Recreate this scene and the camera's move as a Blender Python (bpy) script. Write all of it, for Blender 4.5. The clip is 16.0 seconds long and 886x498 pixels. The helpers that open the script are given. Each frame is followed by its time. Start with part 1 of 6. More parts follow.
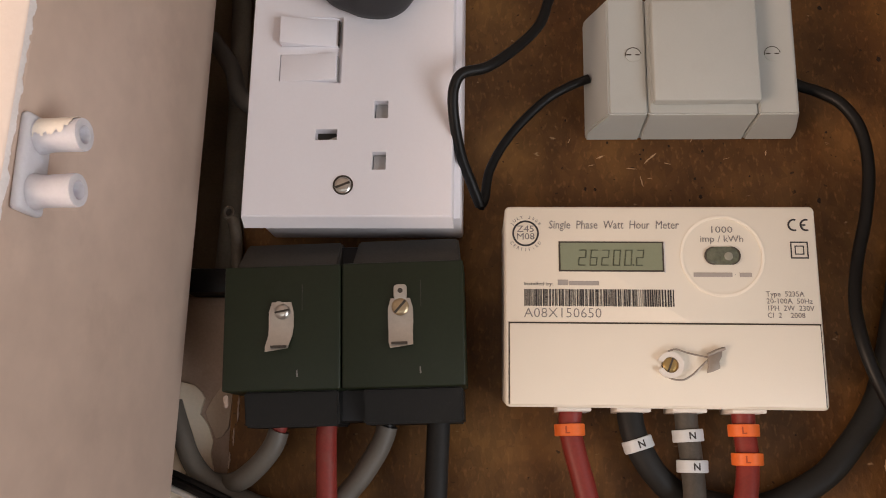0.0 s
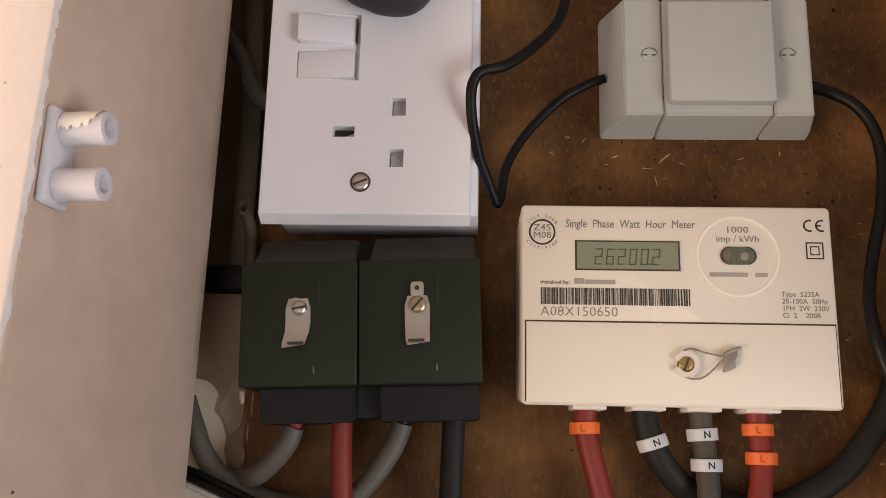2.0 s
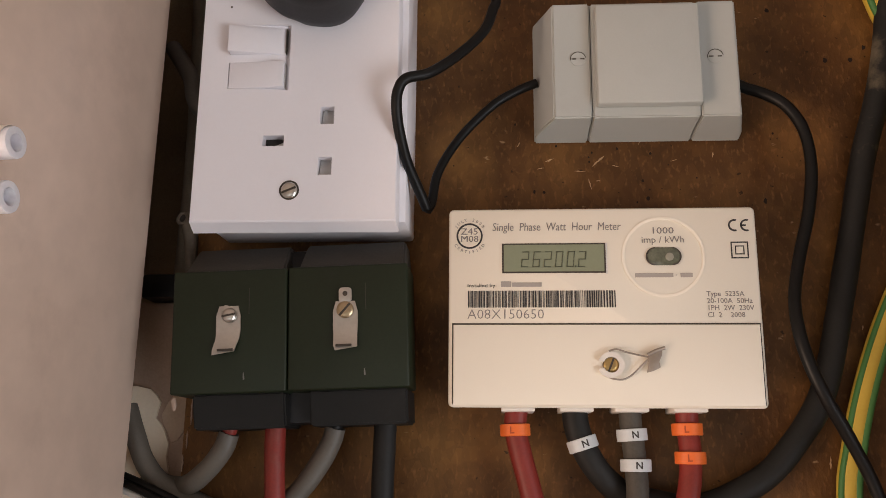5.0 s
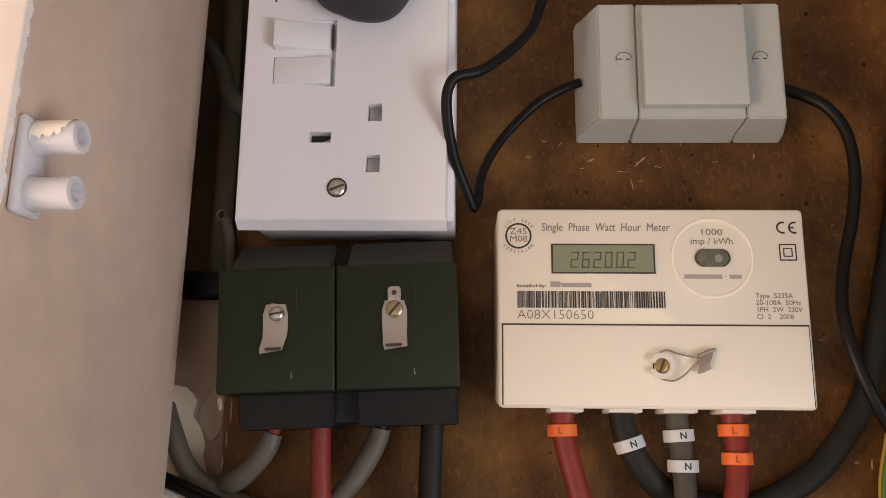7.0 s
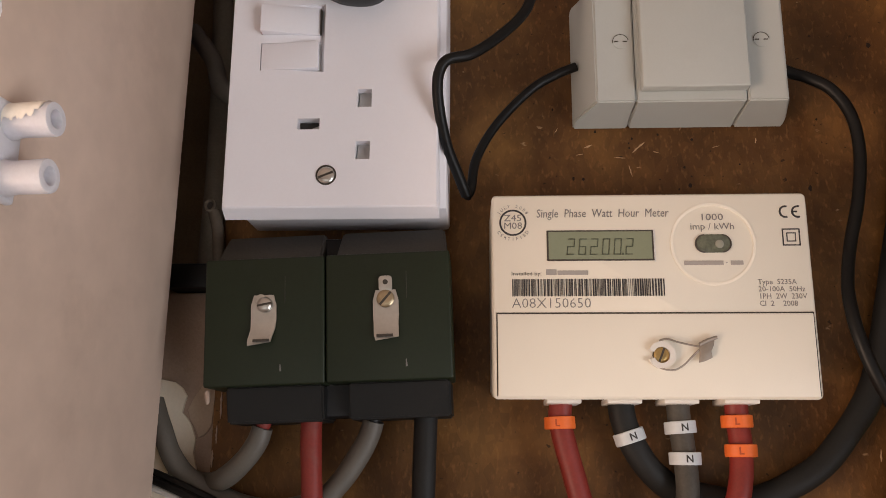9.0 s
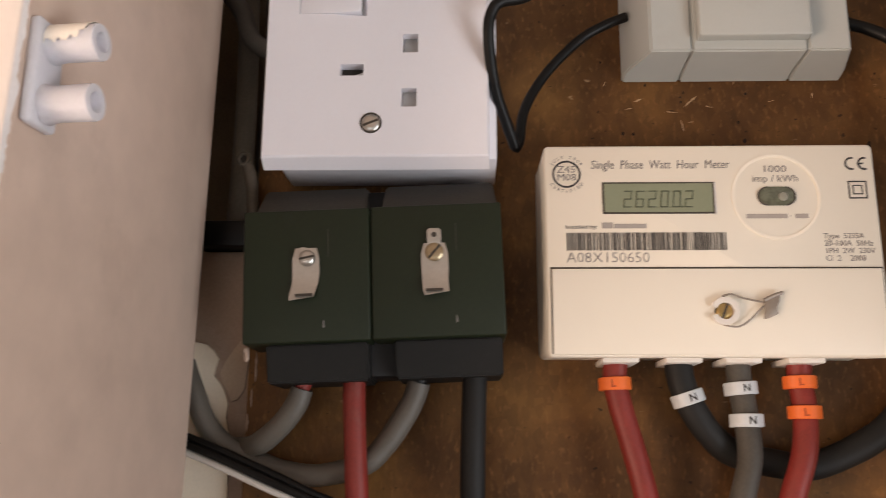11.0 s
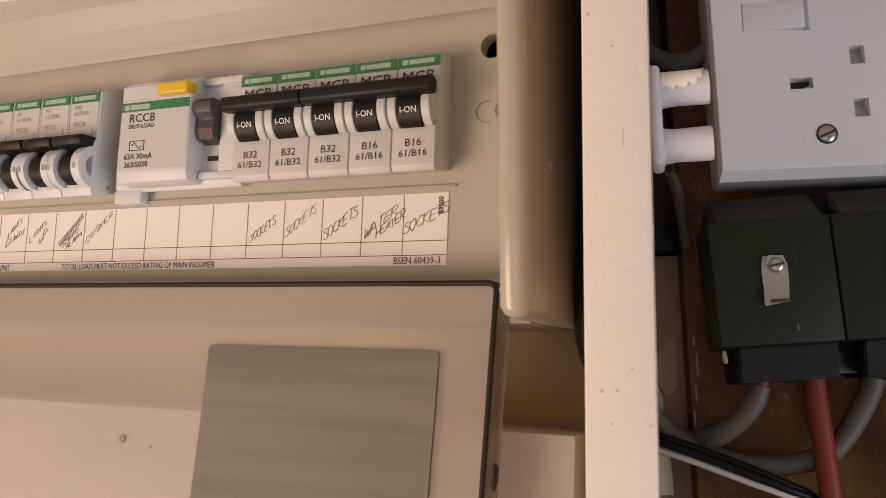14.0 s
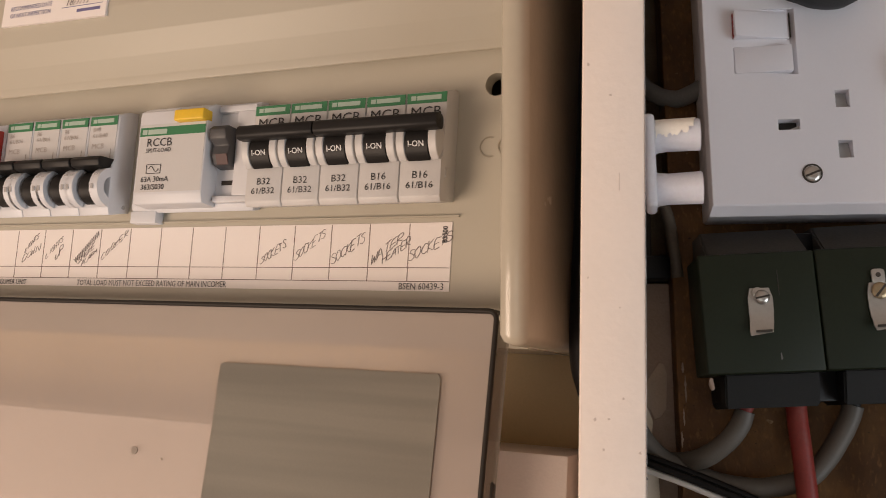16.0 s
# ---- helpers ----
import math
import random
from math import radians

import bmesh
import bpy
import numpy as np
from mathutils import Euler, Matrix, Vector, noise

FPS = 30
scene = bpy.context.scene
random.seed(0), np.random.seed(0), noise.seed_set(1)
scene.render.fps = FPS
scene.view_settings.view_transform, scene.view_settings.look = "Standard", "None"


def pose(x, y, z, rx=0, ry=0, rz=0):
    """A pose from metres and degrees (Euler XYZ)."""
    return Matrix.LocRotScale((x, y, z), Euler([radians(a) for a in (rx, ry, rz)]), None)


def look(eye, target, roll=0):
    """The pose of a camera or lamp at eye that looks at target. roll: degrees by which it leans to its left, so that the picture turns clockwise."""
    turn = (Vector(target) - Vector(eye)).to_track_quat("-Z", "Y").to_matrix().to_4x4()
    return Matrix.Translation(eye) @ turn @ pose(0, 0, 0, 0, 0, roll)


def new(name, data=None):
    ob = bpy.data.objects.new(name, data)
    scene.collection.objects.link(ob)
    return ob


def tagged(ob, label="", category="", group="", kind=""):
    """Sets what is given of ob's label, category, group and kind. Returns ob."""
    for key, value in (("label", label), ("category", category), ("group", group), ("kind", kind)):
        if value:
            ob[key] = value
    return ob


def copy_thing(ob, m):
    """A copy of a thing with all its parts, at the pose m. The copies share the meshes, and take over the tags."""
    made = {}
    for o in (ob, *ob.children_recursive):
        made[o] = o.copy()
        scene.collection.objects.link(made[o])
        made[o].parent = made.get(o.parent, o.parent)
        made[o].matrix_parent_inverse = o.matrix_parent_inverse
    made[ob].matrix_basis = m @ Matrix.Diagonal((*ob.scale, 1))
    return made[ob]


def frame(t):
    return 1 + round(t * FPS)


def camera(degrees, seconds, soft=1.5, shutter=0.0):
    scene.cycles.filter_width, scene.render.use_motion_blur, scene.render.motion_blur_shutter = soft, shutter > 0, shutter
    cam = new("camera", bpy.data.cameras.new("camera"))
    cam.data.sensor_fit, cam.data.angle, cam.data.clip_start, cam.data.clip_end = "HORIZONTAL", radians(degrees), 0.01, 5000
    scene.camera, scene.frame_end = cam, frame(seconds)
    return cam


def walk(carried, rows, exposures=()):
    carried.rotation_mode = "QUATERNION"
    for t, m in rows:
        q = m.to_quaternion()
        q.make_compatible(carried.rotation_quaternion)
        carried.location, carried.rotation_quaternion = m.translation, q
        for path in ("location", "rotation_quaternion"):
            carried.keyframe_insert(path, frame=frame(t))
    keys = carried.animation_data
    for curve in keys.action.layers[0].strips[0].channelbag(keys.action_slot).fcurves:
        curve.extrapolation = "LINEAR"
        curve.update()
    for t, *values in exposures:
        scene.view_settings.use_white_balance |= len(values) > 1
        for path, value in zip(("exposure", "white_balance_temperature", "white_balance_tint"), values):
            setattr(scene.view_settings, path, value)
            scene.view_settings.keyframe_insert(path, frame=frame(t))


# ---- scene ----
cam = camera(54.0, 16.0, soft=0.65, shutter=0.5)
PATH = [
    (0, (-0.0235, -0.3712, 1.4005), (-0.1443, 1.7720, 1.8823), 0.88),
    (0.5, (-0.0297, -0.3731, 1.4016), (-0.1492, 1.7713, 1.8785), 1.21),
    (1, (-0.0307, -0.3751, 1.4010), (-0.1417, 1.7696, 1.8781), 1.13),
    (1.5, (-0.0309, -0.3706, 1.3998), (-0.1388, 1.7732, 1.8819), 1.20),
    (2, (-0.0325, -0.3721, 1.3994), (-0.1383, 1.7720, 1.8807), 1.28),
    (2.5, (-0.0302, -0.3751, 1.4005), (-0.1370, 1.7702, 1.8764), 1.23),
    (3, (-0.0190, -0.3740, 1.3998), (-0.1385, 1.7689, 1.8832), 0.95),
    (3.5, (-0.0108, -0.3762, 1.3992), (-0.1365, 1.7657, 1.8854), 0.76),
    (4, (0.0034, -0.3741, 1.3971), (-0.1416, 1.7635, 1.8966), 0.48),
    (6.5, (-0.0155, -0.3736, 1.4003), (-0.1153, 1.7685, 1.8919), 0.46),
    (7, (-0.0281, -0.3736, 1.4001), (-0.1029, 1.7705, 1.8871), 0.61),
    (7.5, (-0.0256, -0.3742, 1.4001), (-0.1081, 1.7700, 1.8854), 0.56),
    (8, (-0.0229, -0.3742, 1.3987), (-0.1136, 1.7680, 1.8913), 0.58),
    (8.2, (-0.0219, -0.3726, 1.4004), (-0.1146, 1.7708, 1.8875), 0.53),
    (10.3, (-0.0219, -0.3481, 1.3824), (-0.1210, 1.7871, 1.9033), -0.16),
    (10.5, (-0.0258, -0.3463, 1.3815), (-0.1267, 1.7905, 1.8953), -0.01),
    (11, (-0.0456, -0.3442, 1.3826), (-0.1147, 1.7983, 1.8776), 0.28),
    (11.5, (-0.0864, -0.3481, 1.3849), (-0.2287, 1.8038, 1.8196), 0.78),
    (12, (-0.1407, -0.3506, 1.3861), (-0.2961, 1.8052, 1.7962), 1.19),
    (12.5, (-0.1546, -0.3660, 1.3863), (-0.3516, 1.7845, 1.8063), 1.26),
    (13, (-0.1630, -0.3626, 1.3887), (-0.3942, 1.7858, 1.8023), 0.39),
    (13.5, (-0.1808, -0.3750, 1.3932), (-0.4226, 1.7731, 1.8018), -0.57),
    (14, (-0.1953, -0.3815, 1.3959), (-0.4379, 1.7669, 1.8028), -0.81),
    (14.5, (-0.2002, -0.3786, 1.3967), (-0.4483, 1.7704, 1.7972), -0.43),
    (15, (-0.1982, -0.3879, 1.3997), (-0.4452, 1.7611, 1.8005), -0.03),
    (15.5, (-0.2020, -0.3983, 1.4007), (-0.4410, 1.7483, 1.8188), 0.41),
    (16, (-0.1969, -0.3996, 1.4007), (-0.4237, 1.7473, 1.8240), 0.29),
]
EXPOSURES = [(0.0, -0.08, 6440, 10), (4.2, -0.09, 6450, 10), (8.2, -0.08, 6440, 10), (10.3, -0.01, 6430, 10), (11.0, 0.09, 6430, 9), (11.5, 0.15, 6380, 7), (12.0, -0.07, 6250, 7), (12.5, -0.35, 6200, 6), (13.0, -0.46, 6180, 6), (14.0, -0.54, 6180, 6), (16.0, -0.58, 6180, 6)]
walk(cam, [(t, look(e, g, r)) for t, e, g, r in PATH], EXPOSURES)

# ---- light ----
world = bpy.data.worlds.new("sky")
scene.world = world
world.use_nodes = True
wn = world.node_tree
sky = wn.nodes.new("ShaderNodeTexSky")
sky.sky_type, sky.sun_disc, sky.sun_elevation, sky.sun_rotation = "NISHITA", False, radians(35), radians(200)
wn.links.new(sky.outputs[0], wn.nodes["Background"].inputs[0])
wn.nodes["Background"].inputs[1].default_value = 0.08


def area_lamp(name, eye, target, sx, sy, watts, colour):
    data = bpy.data.lights.new(name, "AREA")
    data.shape, data.size, data.size_y, data.energy, data.color = "RECTANGLE", sx, sy, watts, colour
    ob = new(name, data)
    ob.matrix_world = look(eye, target)
    return ob


# daylight in assumed window openings of the unseen room behind the camera; the cupboard hangs high on the wall
area_lamp("front_assumed_light", (-0.35, -2.36, 0.60), (-0.1, 0.0, 1.45), 1.5, 1.2, 6.0, (1.0, 0.95, 0.92))
area_lamp("right_assumed_light", (1.46, -1.25, 0.60), (-0.1, -0.1, 1.45), 0.9, 1.1, 24.5, (0.95, 0.95, 0.98))
area_lamp("left_assumed_light", (-1.76, -1.1, 0.60), (-0.2, -0.1, 1.45), 1.0, 1.2, 52.0, (1.0, 0.715, 0.54))

# ---- materials ----


def mat(name, base, rough=0.5, metal=0.0, var=0.06, scale=60.0, fine=900.0, bump=0.05, spec=0.5, tint=None, stain=0.0, stain_scale=18.0, stain_colour=(0.1, 0.07, 0.05), trans=0.0, alpha=1.0, coat=0.0, piece=0.0):
    m = bpy.data.materials.new(name)
    m.use_nodes = True
    nt = m.node_tree
    n, l = nt.nodes, nt.links
    b = n["Principled BSDF"]
    tc = n.new("ShaderNodeTexCoord")

    def noise_tex(sc, det, ro=0.55):
        t = n.new("ShaderNodeTexNoise")
        t.inputs["Scale"].default_value, t.inputs["Detail"].default_value, t.inputs["Roughness"].default_value = sc, det, ro
        l.new(tc.outputs["Object"], t.inputs["Vector"])
        return t

    big, small = noise_tex(scale, 4), noise_tex(fine, 3)
    mix = n.new("ShaderNodeMath")
    mix.operation = "MULTIPLY_ADD"
    l.new(small.outputs["Fac"], mix.inputs[0])
    mix.inputs[1].default_value = 0.45
    half = n.new("ShaderNodeMath")
    half.operation = "MULTIPLY"
    half.inputs[1].default_value = 0.55
    l.new(big.outputs["Fac"], half.inputs[0])
    l.new(half.outputs[0], mix.inputs[2])
    ramp = n.new("ShaderNodeValToRGB")
    hi = tint or tuple(min(1, c * (1 + var)) for c in base)
    ramp.color_ramp.elements[0].position, ramp.color_ramp.elements[1].position = 0.3, 0.7
    ramp.color_ramp.elements[0].color = (*[c * (1 - var) for c in base], 1)
    ramp.color_ramp.elements[1].color = (*hi, 1)
    l.new(mix.outputs[0], ramp.inputs[0])
    colour = ramp.outputs[0]
    if stain:
        st = noise_tex(stain_scale, 6, 0.65)
        sr = n.new("ShaderNodeValToRGB")
        sr.color_ramp.elements[0].position, sr.color_ramp.elements[1].position = 0.58, 0.72
        sr.color_ramp.elements[0].color, sr.color_ramp.elements[1].color = (0, 0, 0, 1), (stain, stain, stain, 1)
        l.new(st.outputs["Fac"], sr.inputs[0])
        mx = n.new("ShaderNodeMix")
        mx.data_type = "RGBA"
        l.new(sr.outputs[0], mx.inputs[0])
        l.new(colour, mx.inputs[6])
        mx.inputs[7].default_value = (*stain_colour, 1)
        colour = mx.outputs[2]
    l.new(colour, b.inputs["Base Color"])
    rr = n.new("ShaderNodeMapRange")
    rr.inputs[3].default_value, rr.inputs[4].default_value = max(0.02, rough - 0.08), min(1, rough + 0.08)
    l.new(big.outputs["Fac"], rr.inputs[0])
    l.new(rr.outputs[0], b.inputs["Roughness"])
    b.inputs["Metallic"].default_value = metal
    b.inputs["Specular IOR Level"].default_value = spec
    b.inputs["Transmission Weight"].default_value = trans
    b.inputs["Coat Weight"].default_value = coat
    b.inputs["Alpha"].default_value = alpha
    if bump:
        bp = n.new("ShaderNodeBump")
        bp.inputs["Strength"].default_value, bp.inputs["Distance"].default_value = bump, 0.001
        l.new(mix.outputs[0], bp.inputs["Height"])
        l.new(bp.outputs[0], b.inputs["Normal"])
    return m


def chipboard_material():
    """Varnished brown particle board: long chips, dark specks, pale scuffs."""
    m = bpy.data.materials.new("brown_chipboard")
    m.use_nodes = True
    nt = m.node_tree
    n, l = nt.nodes, nt.links
    b = n["Principled BSDF"]
    tc = n.new("ShaderNodeTexCoord")

    def tex(kind, sc, stretch=(1, 1, 1), det=5):
        mp = n.new("ShaderNodeMapping")
        mp.inputs["Scale"].default_value = stretch
        l.new(tc.outputs["Object"], mp.inputs[0])
        t = n.new(kind)
        t.inputs["Scale"].default_value = sc
        if kind == "ShaderNodeTexNoise":
            t.inputs["Detail"].default_value = det
        l.new(mp.outputs[0], t.inputs["Vector"])
        return t

    def ramp(src, stops):
        r = n.new("ShaderNodeValToRGB")
        e = r.color_ramp.elements
        while len(e) < len(stops):
            e.new(0.5)
        for k, (p, c) in zip(e, stops):
            k.position, k.color = p, (*c, 1)
        l.new(src, r.inputs[0])
        return r.outputs[0]

    def mixed(fac, a, c, mode="MIX"):
        mx = n.new("ShaderNodeMix")
        mx.data_type, mx.blend_type = "RGBA", mode
        l.new(fac, mx.inputs[0])
        l.new(a, mx.inputs[6])
        if isinstance(c, tuple):
            mx.inputs[7].default_value = (*c, 1)
        else:
            l.new(c, mx.inputs[7])
        return mx.outputs[2]

    broad = tex("ShaderNodeTexNoise", 26, (1, 1, 1), 6)
    base = ramp(broad.outputs["Fac"], [(0.30, (0.061, 0.0265, 0.0074)), (0.5, (0.106, 0.0485, 0.014)), (0.70, (0.202, 0.100, 0.029))])
    chips = tex("ShaderNodeTexVoronoi", 300, (1.0, 1.0, 0.6))
    chips.inputs["Randomness"].default_value = 1.0
    tone = ramp(chips.outputs["Color"], [(0.0, (0.5, 0.48, 0.45)), (1.0, (1.35, 1.3, 1.2))])
    mul = n.new("ShaderNodeMix")
    mul.data_type, mul.blend_type = "RGBA", "MULTIPLY"
    mul.inputs[0].default_value = 0.4
    l.new(base, mul.inputs[6])
    l.new(tone, mul.inputs[7])
    colour = mul.outputs[2]
    fibre = tex("ShaderNodeTexNoise", 520, (1, 1, 0.5), 4)
    colour = mixed(ramp(fibre.outputs["Fac"], [(0.55, (0, 0, 0)), (0.74, (0.34, 0.34, 0.34))]), colour, (0.40, 0.20, 0.075))
    smear = tex("ShaderNodeTexNoise", 60, (1, 1, 1.6), 7)
    colour = mixed(ramp(smear.outputs["Fac"], [(0.56, (0, 0, 0)), (0.72, (0.40, 0.40, 0.40))]), colour, (0.085, 0.034, 0.011))
    speck = tex("ShaderNodeTexNoise", 300, (1, 1, 1.2), 2)
    colour = mixed(ramp(speck.outputs["Fac"], [(0.69, (0, 0, 0)), (0.73, (0.75, 0.75, 0.75))]), colour, (0.014, 0.007, 0.004))
    scuff = tex("ShaderNodeTexNoise", 170, (0.7, 1, 1.3), 8)
    colour = mixed(ramp(scuff.outputs["Fac"], [(0.69, (0, 0, 0)), (0.74, (0.5, 0.5, 0.5))]), colour, (0.60, 0.42, 0.25))
    l.new(colour, b.inputs["Base Color"])
    l.new(ramp(fibre.outputs["Fac"], [(0.3, (0.42, 0.42, 0.42)), (0.7, (0.62, 0.62, 0.62))]), b.inputs["Roughness"])
    b.inputs["Specular IOR Level"].default_value = 0.28
    bp = n.new("ShaderNodeBump")
    bp.inputs["Strength"].default_value, bp.inputs["Distance"].default_value = 0.35, 0.0008
    l.new(fibre.outputs["Fac"], bp.inputs["Height"])
    l.new(bp.outputs[0], b.inputs["Normal"])
    return m


CHIPBOARD = chipboard_material()
SOCKET_WHITE = mat("white_urea_plastic", (0.84, 0.825, 0.865), 0.36, bump=0.02, var=0.015)
HOLE_GREY = mat("socket_shutter_grey", (0.42, 0.41, 0.4), 0.5)
DARK_HOLE = mat("dark_hole", (0.03, 0.025, 0.02), 0.7)
METER_CREAM = mat("cream_meter_plastic", (0.825, 0.78, 0.675), 0.42, bump=0.03, var=0.015, fine=1800)
COLLAR_WHITE = mat("white_collar_plastic", (0.72, 0.69, 0.64), 0.4, bump=0.02, var=0.02)
GREY_BOX = mat("pale_grey_plastic", (0.43, 0.45, 0.43), 0.45, bump=0.04, var=0.03, fine=1400, stain=0.15, stain_scale=40, stain_colour=(0.35, 0.33, 0.3))
CUT_GREEN = mat("dark_green_bakelite", (0.0115, 0.0178, 0.0074), 0.46, bump=0.06, var=0.18, scale=35, stain=0.25, stain_scale=60, stain_colour=(0.022, 0.026, 0.02), spec=0.35)
CUT_BLACK = mat("dusty_black_bakelite", (0.009, 0.0092, 0.0105), 0.42, bump=0.08, var=0.2, stain=0.3, stain_scale=45, stain_colour=(0.03, 0.025, 0.022), spec=0.3)
CUT_CAP = mat("dusty_grey_bakelite", (0.011, 0.011, 0.0105), 0.55, bump=0.08, var=0.25, stain=0.4, stain_scale=60, stain_colour=(0.04, 0.036, 0.032), spec=0.25)
CUT_DUST = mat("dust_on_bakelite", (0.050, 0.044, 0.036), 0.8, bump=0.1, var=0.3, stain=0.5, stain_scale=70, stain_colour=(0.015, 0.012, 0.011))
TIN = mat("tinned_steel", (0.56, 0.54, 0.50), 0.34, metal=0.8, var=0.08, scale=200, bump=0.05)
TAG = mat("dull_lead_seal", (0.30, 0.26, 0.22), 0.5, metal=0.4, var=0.12, scale=250)
STEEL = mat("zinc_screw", (0.6, 0.58, 0.54), 0.3, metal=1.0, var=0.06, scale=300)
BRASS = mat("brass_screw", (0.50, 0.36, 0.15), 0.35, metal=0.9, var=0.12, scale=300)
SLOT = mat("screw_slot_dark", (0.05, 0.04, 0.03), 0.6)
RUBBER = mat("black_rubber", (0.0065, 0.0062, 0.006), 0.45, bump=0.05, var=0.2, spec=0.22)
PLUG_BLACK = mat("black_plug_rubber", (0.018, 0.018, 0.02), 0.5, bump=0.1, var=0.2)
TAIL_BLACK = mat("dusty_black_cable", (0.013, 0.013, 0.0125), 0.6, bump=0.1, var=0.25, scale=80, stain=0.75, stain_scale=22, stain_colour=(0.19, 0.16, 0.11), spec=0.3)
TAIL_DUSTY = mat("dust_greyed_cable", (0.065, 0.058, 0.048), 0.6, bump=0.1, var=0.3, scale=70, stain=0.7, stain_scale=40, stain_colour=(0.13, 0.11, 0.085))
TAIL_RED = mat("red_cable_sheath", (0.215, 0.024, 0.017), 0.5, bump=0.08, var=0.2, scale=60, stain=0.5, stain_scale=50, stain_colour=(0.2, 0.08, 0.06))
GREY_SHEATH = mat("grey_cable_sheath", (0.104, 0.092, 0.076), 0.55, bump=0.08, var=0.12, stain=0.4, stain_scale=40, stain_colour=(0.12, 0.10, 0.085))
WHITE_SHEATH = mat("white_cable_sheath", (0.6, 0.58, 0.54), 0.5, var=0.06)
ORANGE = mat("orange_marker_plastic", (0.78, 0.16, 0.03), 0.4, bump=0.02)
MARK_WHITE = mat("white_marker_plastic", (0.59, 0.63, 0.66), 0.4, bump=0.02)
EARTH_GREEN = mat("earth_green_sheath", (0.05, 0.16, 0.04), 0.5)
EARTH_YELLOW = mat("earth_yellow_sheath", (0.50, 0.36, 0.05), 0.5)
INK = mat("black_ink", (0.035, 0.033, 0.033), 0.6, bump=0)
PALE_INK = mat("grey_ink", (0.20, 0.185, 0.18), 0.6, bump=0)
PEN = mat("pen_ink", (0.18, 0.15, 0.145), 0.6, bump=0)
WHITE_INK = mat("white_ink", (0.75, 0.75, 0.75), 0.6, bump=0)
LCD_GREY = mat("lcd_glass", (0.225, 0.250, 0.165), 0.25, var=0.04, bump=0, coat=0.3)
LCD_SEG = mat("lcd_segment", (0.07, 0.08, 0.05), 0.4, bump=0)
WINDOW_DARK = mat("sensor_window", (0.11, 0.12, 0.085), 0.12, var=0.4, scale=300, bump=0, coat=0.6)
CLEAR_DOT = mat("clear_led", (0.26, 0.26, 0.21), 0.1, var=0.1, coat=1.0)
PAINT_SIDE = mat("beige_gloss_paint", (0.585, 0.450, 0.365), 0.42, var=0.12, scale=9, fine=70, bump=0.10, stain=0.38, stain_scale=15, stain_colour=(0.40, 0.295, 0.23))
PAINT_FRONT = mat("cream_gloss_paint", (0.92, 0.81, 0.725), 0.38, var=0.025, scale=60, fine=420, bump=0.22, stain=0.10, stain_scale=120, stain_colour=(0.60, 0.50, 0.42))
NYLON = mat("milky_nylon", (0.75, 0.74, 0.79), 0.34, var=0.06, scale=120, bump=0.12, trans=0.14)
NYLON.node_tree.nodes["Principled BSDF"].inputs["Subsurface Weight"].default_value = 0.6
NYLON.node_tree.nodes["Principled BSDF"].inputs["Subsurface Radius"].default_value = (1.0, 0.95, 1.0)
NYLON.node_tree.nodes["Principled BSDF"].inputs["Subsurface Scale"].default_value = 0.004
FLAKE = mat("flaking_cream_paint", (0.94, 0.89, 0.80), 0.5, bump=0.2)
ENC_CREAM = mat("aged_cream_plastic", (0.497, 0.460, 0.375), 0.40, bump=0.03, var=0.02, scale=12, fine=1500)
ENC_GLOSS = mat("glossy_aged_cream_plastic", (0.497, 0.460, 0.375), 0.24, bump=0.25, var=0.03, scale=45, fine=300, coat=0.3)
MCB_WHITE = mat("breaker_plastic", (0.61, 0.60, 0.59), 0.42, bump=0.02, var=0.02)
RCCB_WHITE = mat("bluish_white_plastic", (0.68, 0.69, 0.72), 0.4, bump=0.02, var=0.02)
TOGGLE = mat("black_toggle_plastic", (0.013, 0.012, 0.0115), 0.45, bump=0.04, var=0.15, spec=0.25)
GREEN_BAND = mat("green_print", (0.045, 0.20, 0.085), 0.5, bump=0, var=0.05)
YELLOW = mat("yellow_button_plastic", (0.80, 0.52, 0.03), 0.42, bump=0.02)
RED_MARK = mat("red_plastic", (0.35, 0.03, 0.02), 0.45)
PAPER = mat("label_paper", (0.88, 0.82, 0.78), 0.7, bump=0.02, var=0.015)


def label_material():
    """Grey paper back, its tone varied in faint level bands."""
    m = mat("grey_label_back", (0.187, 0.172, 0.139), 0.6, var=0.05, scale=14, bump=0.03)
    n, l = m.node_tree.nodes, m.node_tree.links
    tc, mp, nz, mr, mx = n.new("ShaderNodeTexCoord"), n.new("ShaderNodeMapping"), n.new("ShaderNodeTexNoise"), n.new("ShaderNodeMapRange"), n.new("ShaderNodeMix")
    mp.inputs["Scale"].default_value = (6, 6, 110)
    nz.inputs["Scale"].default_value, nz.inputs["Detail"].default_value = 1.0, 2.0
    mr.inputs[1].default_value, mr.inputs[2].default_value, mr.inputs[3].default_value, mr.inputs[4].default_value = 0.35, 0.65, 0.86, 1.12
    mx.data_type, mx.blend_type = "RGBA", "MULTIPLY"
    mx.inputs[0].default_value = 1.0
    b = n["Principled BSDF"]
    l.new(tc.outputs["Object"], mp.inputs[0])
    l.new(mp.outputs[0], nz.inputs["Vector"])
    l.new(nz.outputs["Fac"], mr.inputs[0])
    l.new(b.inputs["Base Color"].links[0].from_socket, mx.inputs[6])
    l.new(mr.outputs[0], mx.inputs[7])
    l.new(mx.outputs[2], b.inputs["Base Color"])
    return m


